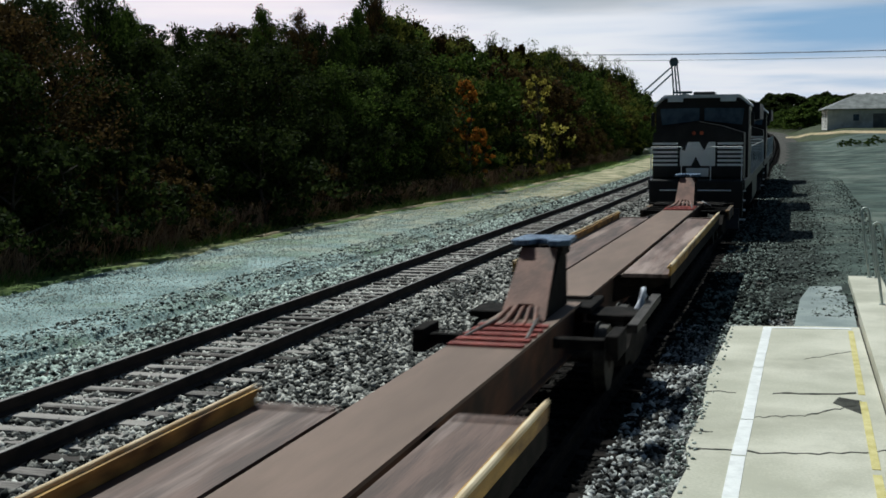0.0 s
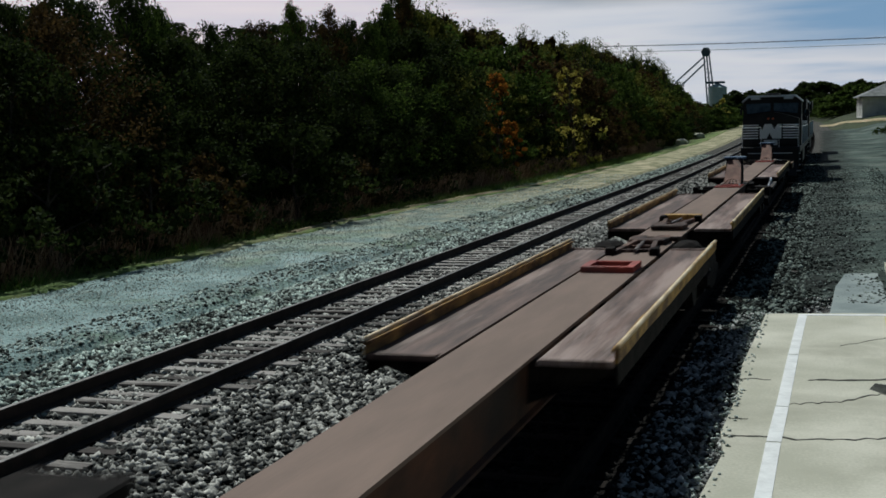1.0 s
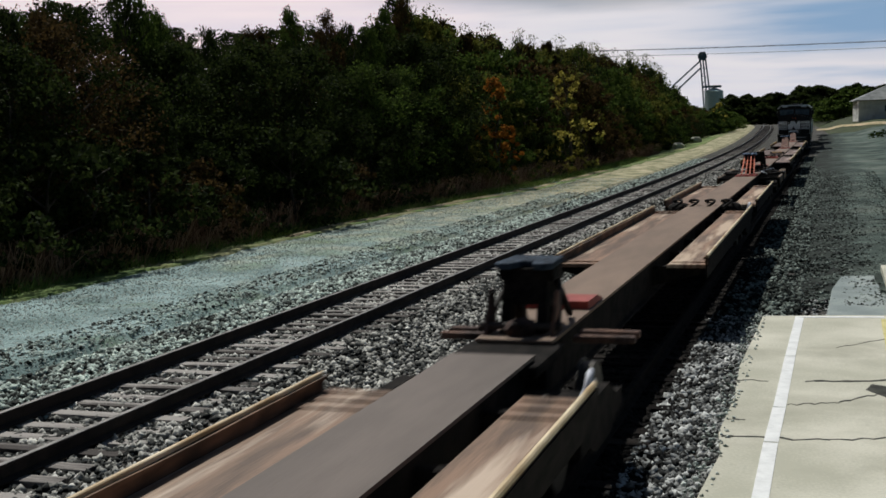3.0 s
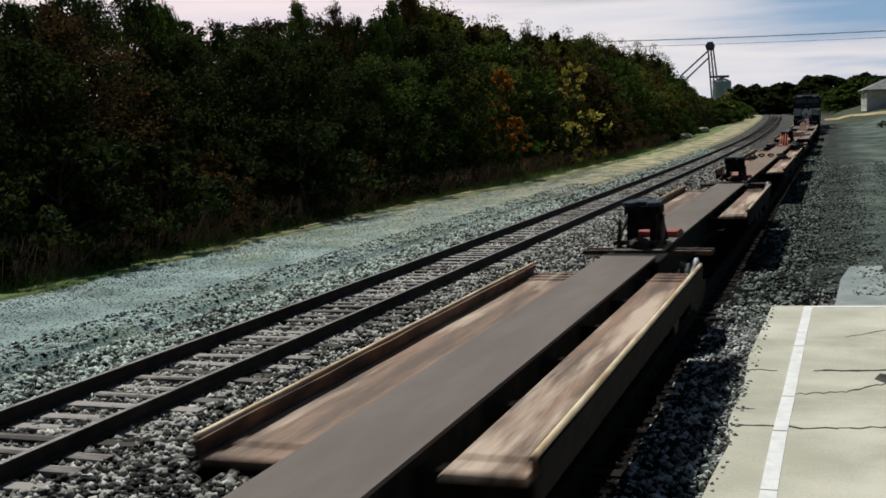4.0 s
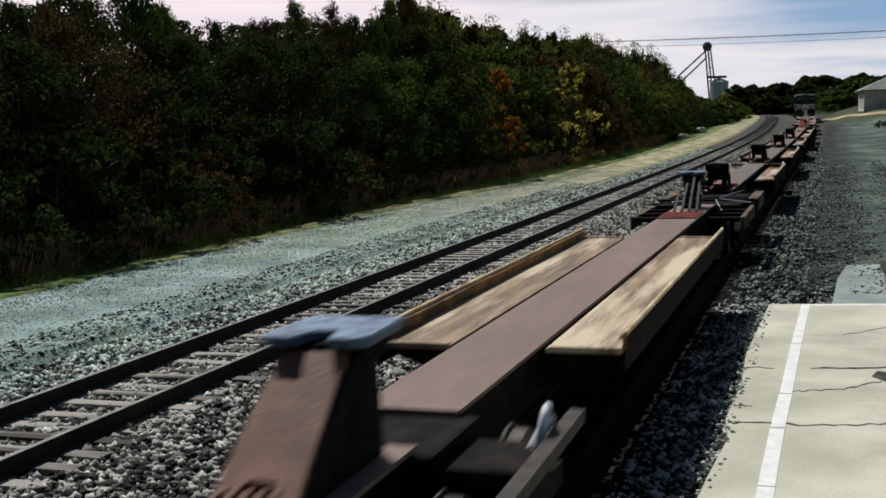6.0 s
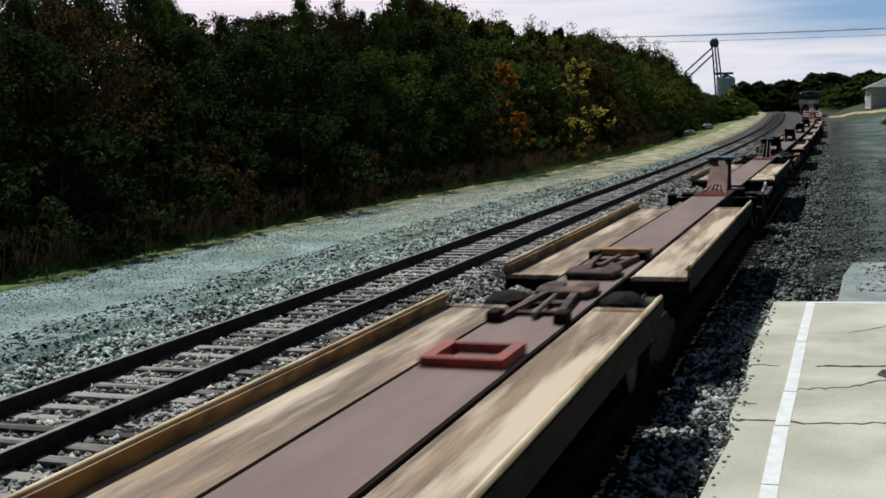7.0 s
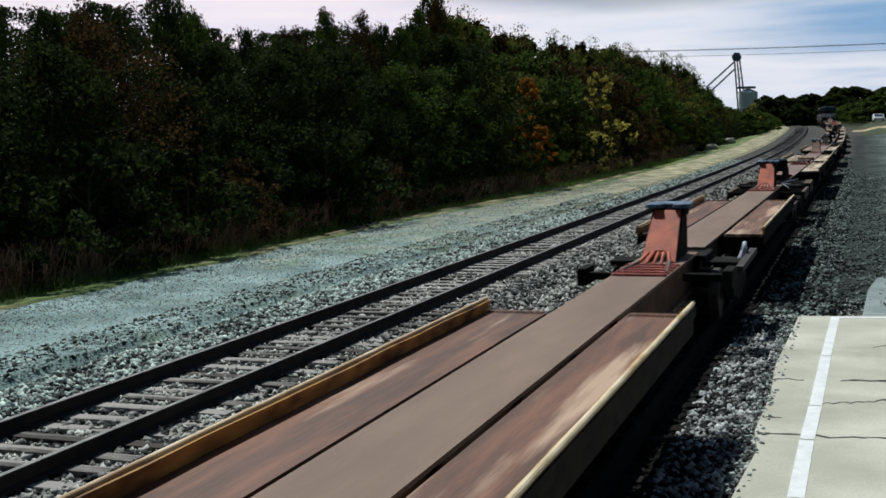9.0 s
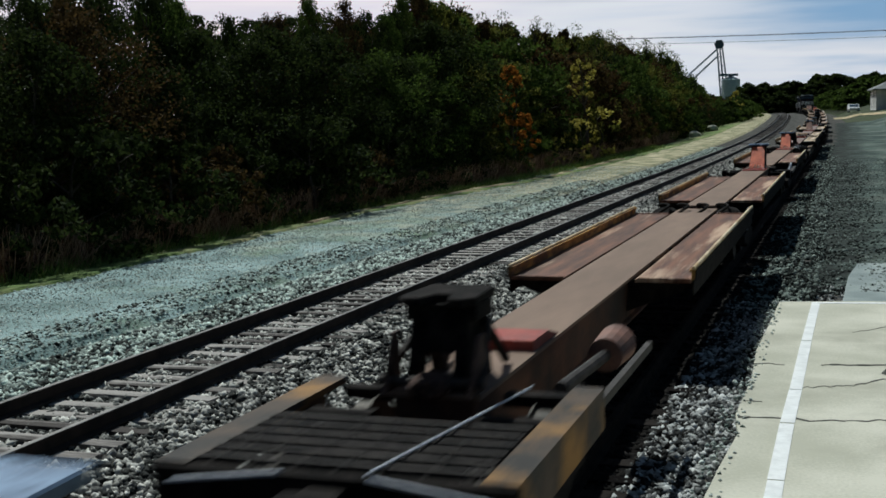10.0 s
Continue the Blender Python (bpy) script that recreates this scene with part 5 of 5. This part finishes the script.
NEAR_T, NEAR_W = ("near_tall0", "near_tall1", "near_tall0", "near_tall0", "near_tall3"), ("near_wide0", "near_wide0", "near_wide0", "near_wide1", "near_wide3")
y = 16.0
while y < 255:
    k = rnd.choice(("shrub0", "shrub0", "shrub0", "shrub3", "shrub0") if y < 60 else ("shrub0", "shrub1", "shrub2", "shrub3", "shrub0", "shrub0"))
    x = -18.2 + bend(y) * 0.9 + rnd.uniform(-0.6, 0.4)
    plant(k, x, y, rnd.uniform(0.7, 1.2), rnd.uniform(0, 360), "shrubs along the woods")
    y += rnd.uniform(1.7, 2.9) * (1 if y < 120 else 1.6)
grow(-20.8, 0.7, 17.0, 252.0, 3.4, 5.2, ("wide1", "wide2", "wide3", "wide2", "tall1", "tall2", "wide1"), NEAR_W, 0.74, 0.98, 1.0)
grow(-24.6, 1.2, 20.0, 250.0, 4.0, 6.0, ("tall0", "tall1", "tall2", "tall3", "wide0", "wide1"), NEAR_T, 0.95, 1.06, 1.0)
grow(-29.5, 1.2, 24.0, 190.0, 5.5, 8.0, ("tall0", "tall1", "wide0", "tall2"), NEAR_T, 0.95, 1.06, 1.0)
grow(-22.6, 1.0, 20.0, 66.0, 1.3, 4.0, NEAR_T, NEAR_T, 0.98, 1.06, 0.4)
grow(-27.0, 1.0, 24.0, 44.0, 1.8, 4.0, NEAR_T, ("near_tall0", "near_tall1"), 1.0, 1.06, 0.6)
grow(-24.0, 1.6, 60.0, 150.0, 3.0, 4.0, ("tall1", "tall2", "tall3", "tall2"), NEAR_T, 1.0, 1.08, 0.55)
y = 56.0
while y < 190:
    x = -23.5 + bend(y) * 0.9 + rnd.uniform(-1.5, 1.5)
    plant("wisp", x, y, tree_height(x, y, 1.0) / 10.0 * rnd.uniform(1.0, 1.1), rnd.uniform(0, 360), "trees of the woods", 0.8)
    y += rnd.uniform(4, 8)
plant("flame", -17.6, 66.0, 1.05, 10, "bright trees of the woods")
plant("flame", -17.3, 67.6, 0.6, 130, "bright trees of the woods")
plant("goldtop", -17.3, 84.0, 1.0, 0, "bright trees of the woods")
plant("goldshrub", -17.1, 88.0, 1.5, 30, "bright trees of the woods")
plant("goldshrub", -16.9, 80.0, 1.2, 70, "bright trees of the woods")
plant("goldshrub", -17.3, 75.0, 0.8, 190, "bright trees of the woods")
plant("gold", -16.2 + bend(215) * 0.9, 212.0, 0.85, 30, "bright trees of the woods")
plant("goldshrub", -16.6 + bend(225) * 0.9, 225.0, 1.4, 70, "bright trees of the woods")

# far treeline across the line, and scrub closing in on it beyond the lot and the path
def growth(name, places, material, label, category):
    """Leafy growth too far off to tell apart, one crown mesh repeated at (x, y, size)."""
    me, _ = crown_mesh("far_crown", 61, 8.6, 5.6, -3.5, 50, 40, 0.5, material)
    co = np.empty(len(me.vertices) * 3, dtype=np.float32)
    me.vertices.foreach_get("co", co)
    co = co.reshape(-1, 3)
    bpy.data.meshes.remove(me)
    parts = []
    for x, y, sc in places:
        a = rnd.uniform(0, 6.28)
        k = np.array([[math.cos(a) * 1.5, -math.sin(a) * 1.5, 0], [math.sin(a) * 1.5, math.cos(a) * 1.5, 0], [0, 0, rnd.uniform(0.9, 1.1)]]) * sc
        parts.append(co @ k.T + np.array([x, y, land(x, y)]))
    allco = np.concatenate(parts)
    ob = new(name, fast_mesh(name, allco, np.arange(len(allco)).reshape(-1, 4), material))
    return tagged(ob, label, category, kind="stuff")


spots = []
for i in range(190):
    x = -70 + 1.4 * i + rnd.uniform(-0.8, 0.8)
    low = 0.45 if -46 < x < -31 else 1.0          # low growth before the grain bin
    spots.append((x, 395 + (i % 3) * 8 + rnd.uniform(-4, 4), low * rnd.uniform(0.86, 1.04) * (1.04 - 0.12 * smooth(-10, 40, x))))
    spots.append((x + 0.7, 388 + rnd.uniform(-3, 3), rnd.uniform(0.45, 0.62)))
growth("far_treeline", spots, LEAF["dark"], "dark green treeline far across the railway", "treeline")
spots = []
for i in range(60):
    y = 205 + 3.0 * i + rnd.uniform(-1, 1)
    spots.append((-17.0 + bend(y) + rnd.uniform(-1.5, 1.0), y, rnd.uniform(0.3, 0.42)))
    y = 248 + 2.8 * i + rnd.uniform(-1, 1)
    spots.append((3.5 + bend(y) + rnd.uniform(-0.8, 2.5), y, rnd.uniform(0.34, 0.5)))
for i in range(34):
    spots.append((1.5 + 2.1 * i, 272 + rnd.uniform(-3, 6), rnd.uniform(0.5, 0.68)))
for i in range(26):
    spots.append((4.6 + 0.8 * i, 134 + rnd.uniform(-4, 4), rnd.uniform(0.05, 0.09)))
growth("far_scrub", spots, LEAF["green"], "low green scrub beside the far railway", "scrub")


# dry weeds along the foot of the woods, and verge grass
def blades(name, u0, u1, y0, y1, count, hgt, wid, material, label, lean=0.35, power=1.0, pull=0.0):
    yy = y0 + (y1 - y0) * rng.random(count) ** power
    uu = rng.uniform(u0, u1, count)
    uu = uu - pull * (1 - np.clip((yy - 40) / 28, 0, 1))
    h = hgt * rng.uniform(0.35, 1.25, count)
    a = rng.uniform(0, 6.283, count)
    bx = -1.5e-4 * np.maximum(0, yy - 110) ** 2
    bz = 6.0e-5 * np.maximum(0, yy - 60) ** 2 - 0.35
    b = np.stack([uu + bx, yy, bz], -1)
    w = np.stack([np.cos(a), np.sin(a), 0 * a], -1) * wid
    tip = b + np.stack([rng.normal(0, lean, count) * h, rng.normal(0, lean, count) * h, h], -1)
    co = np.stack([b - w, b + w, tip + w * 0.25, tip - w * 0.25], 1).reshape(-1, 3)
    ob = new(name, fast_mesh(name, co, np.arange(4 * count).reshape(-1, 4), material))
    return tagged(ob, label, "weeds", kind="stuff")


M_weed = mat("dry_weed", (0.18, 0.09, 0.055), (0.52, 0.34, 0.22), 1.0, 0.9, fine=8.0, island=True, bump=0)
M_gras = mat("grass_blade", (0.07, 0.14, 0.025), (0.27, 0.34, 0.09), 1.0, 0.9, fine=8.0, island=True, bump=0)
blades("dry_weeds", -18.6, -16.9, 8, 130, 26000, 1.05, 0.018, M_weed, "dry reddish-brown weeds at the foot of the woods", power=1.2, pull=0.6)
blades("verge_grass", -16.8, -15.3, 8, 110, 26000, 0.42, 0.012, M_gras, "short green and yellow verge grass", 0.5, 1.2, 1.5)

# ---------- far buildings ----------
def shed(x, y, turn):
    z = land(x + 4, y)
    b = thing("white_building", "long low white building with a grey hipped roof", "building", m=pose(x, y, z, 0, 0, turn))
    bm = bmesh.new()
    prism(bm, [(0, 0), (20, 0), (20, 9), (0, 9)], -0.3, 2.7, "z")
    part("wall", bm, M_siding, b)
    bm = bmesh.new()
    v = [bm.verts.new(p) for p in ((-0.5, -0.5, 2.705), (20.5, -0.5, 2.705), (20.5, 9.5, 2.705), (-0.5, 9.5, 2.705), (4.5, 4.5, 5.1), (16, 4.5, 5.1), (-0.5, -0.5, 2.85), (20.5, -0.5, 2.85), (20.5, 9.5, 2.85), (-0.5, 9.5, 2.85))]
    for f in ((6, 7, 5, 4), (7, 8, 5), (8, 9, 4, 5), (9, 6, 4), (0, 1, 7, 6), (1, 2, 8, 7), (2, 3, 9, 8), (3, 0, 6, 9), (3, 2, 1, 0)):
        bm.faces.new([v[i] for i in f])
    part("roof", bm, M_roof, b)
    for k, (xx, w) in enumerate(((1.6, 0.9), (6.5, 2.6), (11.0, 1.0))):
        bm = bmesh.new()
        box(bm, xx, xx + w, -0.05, -0.005, 0.0, 2.1)
        part("door", bm, M_door if k else M_siding, b)
    for k in range(7):
        bm = bmesh.new()
        box(bm, -0.03, -0.004, 0.4 + 1.2 * k, 0.46 + 1.2 * k, 0.0, 2.68)
        part("batten", bm, M_door, b)
    for xx in (3.6, 14.0, 16.5):
        bm = bmesh.new()
        box(bm, xx, xx + 1.0, -0.04, -0.004, 1.0, 2.1)
        w = part("window", bm, M_siding, b)
        bm = bmesh.new()
        box(bm, xx + 0.08, xx + 0.92, -0.06, -0.042, 1.08, 2.02)
        part("pane", bm, M_glass, w)


shed(4.2, 192.0, 4)

# pale boulders on the verge
def boulder(x, y, r, seed):
    bm = bmesh.new()
    bmesh.ops.create_icosphere(bm, subdivisions=2, radius=r)
    q = random.Random(seed)
    for v in bm.verts:
        v.co *= q.uniform(0.8, 1.15)
        v.co.z *= 0.65
    ob = tagged(new("boulder", mesh_of("boulder", bm, M_pad)), "pale rough boulder on the grass verge", "boulder", "boulders on the verge")
    ob.matrix_basis = pose(x, y, land(x, y) + r * 0.35, 0, 0, seed * 40)


boulder(-16.6, 143.0, 0.75, 1)
boulder(-16.9, 165.0, 0.85, 2)


def car():
    c = thing("car", "small white car driving near the white building", "car")
    bm = bmesh.new()
    prism(bm, [(-2.1, 0.35), (2.1, 0.35), (2.1, 0.8), (1.2, 0.92), (0.6, 1.42), (-1.1, 1.45), (-1.9, 0.95), (-2.1, 0.9)], -0.88, 0.88)
    bmesh.ops.bevel(bm, geom=list(bm.edges), offset=0.06, segments=2, affect="EDGES")
    part("body", bm, M_lwhite, c)
    bm = bmesh.new()
    prism(bm, [(-1.24, 0.98), (-1.17, 0.98), (-0.68, 1.38), (-0.75, 1.38)], -0.7, 0.7)
    bmesh.ops.rotate(bm, verts=bm.verts, cent=(0, 0, 0), matrix=Matrix.Rotation(math.pi, 3, "Z"))
    part("windshield", bm, M_glass, c)
    for x in (-0.8, 0.8):
        for y in (-1.35, 1.35):
            bm = bmesh.new()
            rod(bm, (x - 0.1, y, 0.32), (x + 0.1, y, 0.32), 0.32, None, 20)
            w = part("wheel", bm, M_steel, c)
            bm = bmesh.new()
            rod(bm, (x - 0.105, y, 0.32), (x + 0.105, y, 0.32), 0.18, None, 14)
            part("rim", bm, M_galv, w)
        bm = bmesh.new()
        box(bm, x * 0.75 - 0.16, x * 0.75 + 0.16, 2.07, 2.12, 0.62, 0.74, 0.01)
        part("headlight", bm, M_glass, c)
    return c


CAR = car()

# grain elevator leg behind the woods
gx, gy = -43.2, 450.0
gz = land(gx, gy) + 2.8
el = thing("grain_elevator", "tall grain elevator leg with sloping spouts and a pale bin", "grain elevator", m=pose(gx, gy, gz))
for dx, lean in ((-0.9, 1.5), (0.05, 2.0), (0.9, 2.6)):
    bm = bmesh.new()
    bar(bm, (dx + lean * 1.13, 0, -2.8), (dx, 0, 21.5), 0.5, 0.5)
    part("leg_casing", bm, M_leg, el)
bm = bmesh.new()
for k in range(7):
    x0, x1 = 0.9 - 0.26 * k, 2.9 - 0.34 * k
    bar(bm, (x0, 0, 3 * k), (x1 - 0.3, 0, 3 * k + 3), 0.13, 0.13)
    bar(bm, (x0, 0, 3 * k + 3), (x1 - 0.3, 0, 3 * k + 3), 0.13, 0.13)
part("bracing", bm, M_leg, el)
bm = bmesh.new()
prism(bm, [(-1.3, 20.8), (0.9, 20.8), (1.5, 22.2), (0.8, 23.8), (-0.9, 23.8), (-1.8, 22.4)], -0.9, 0.9, "y")
part("head_house", bm, M_leg, el)
for p0, p1 in (((-0.9, 0, 20.6), (-11.0, 0, 11.8)), ((-0.9, 0, 18.0), (-9.0, 0, 10.6))):
    bm = bmesh.new()
    rod(bm, p0, p1, 0.3)
    part("spout", bm, M_leg, el)
bm = bmesh.new()
box(bm, 0.2, 6.4, -1.6, 1.6, 10.95, 11.7)
part("catwalk", bm, M_leg, el)
bm = bmesh.new()
rod(bm, (3.9, 0, -2.8), (3.9, 0, 9.6), 3.3, None, 28)
b2 = part("bin", bm, M_bin, el, "pale green-white round grain bin")
bm = bmesh.new()
rod(bm, (3.9, 0, 9.6), (3.9, 0, 10.9), 3.4, 0.6, 28)
part("bin_roof", bm, M_bin, b2)

# utility poles, out to both sides, and their wires
for px, py in ((-42.0, 128.0), (70.0, 112.0)):
    p = thing("utility_pole", "wooden utility pole carrying wires", "utility pole", "utility poles", m=pose(px, py, land(px, py)))
    bm = bmesh.new()
    rod(bm, (0, 0, -0.5), (0, 0, 11.6), 0.17, 0.12, 12)
    part("pole", bm, M_bark, p)
    bm = bmesh.new()
    box(bm, -0.08, 0.08, -1.1, 1.1, 11.0, 11.15)
    part("crossarm", bm, M_bark, p)
for dy, dz in ((-1.0, 0.0), (0.9, 0.05), (0.2, -0.55)):
    bm = bmesh.new()
    last = None
    for k in range(41):
        f = k / 40
        p = (-42 + 112 * f, 128 - 16 * f + dy, 11.4 + dz - 4 * 1.3 * f * (1 - f))
        if last:
            rod(bm, last, p, 0.022, None, 5)
        last = p
    tagged(new("overhead_wire", mesh_of("overhead_wire", bm, M_wire)), "thin dark overhead wire", "wire", "overhead wires", "")


# ---------- motion ----------
SPEED = 26.6


def along(y):
    """The pose of a thing on the train's track at y."""
    e = 0.5
    h = math.degrees(math.atan2(-(bend(y + e) - bend(y - e)), 2 * e))
    p = math.degrees(math.atan2(rise(y + e) - rise(y - e), 2 * e))
    return pose(TRACK_TRAIN + bend(y), y, rise(y), p, 0, h)


def motions():
    for ob, s in CARS:
        walk(ob, [(0.5 * k, along(s + SPEED * 0.5 * k)) for k in range(21)])
    walk(CAR, [(t, pose(x, y, land(x, y) + 0.02, 0, 0, 184)) for t, x, y in ((0.0, 9.0, 262.0), (7.0, 5.2, 240.0), (8.0, 3.1, 235.0), (9.0, 2.3, 229.0), (10.0, 1.2, 223.0))])
    for ob, s in LOCOS:
        walk(ob, [(0.5 * k, along(s + SPEED * 0.5 * k)) for k in range(21)])


motions()
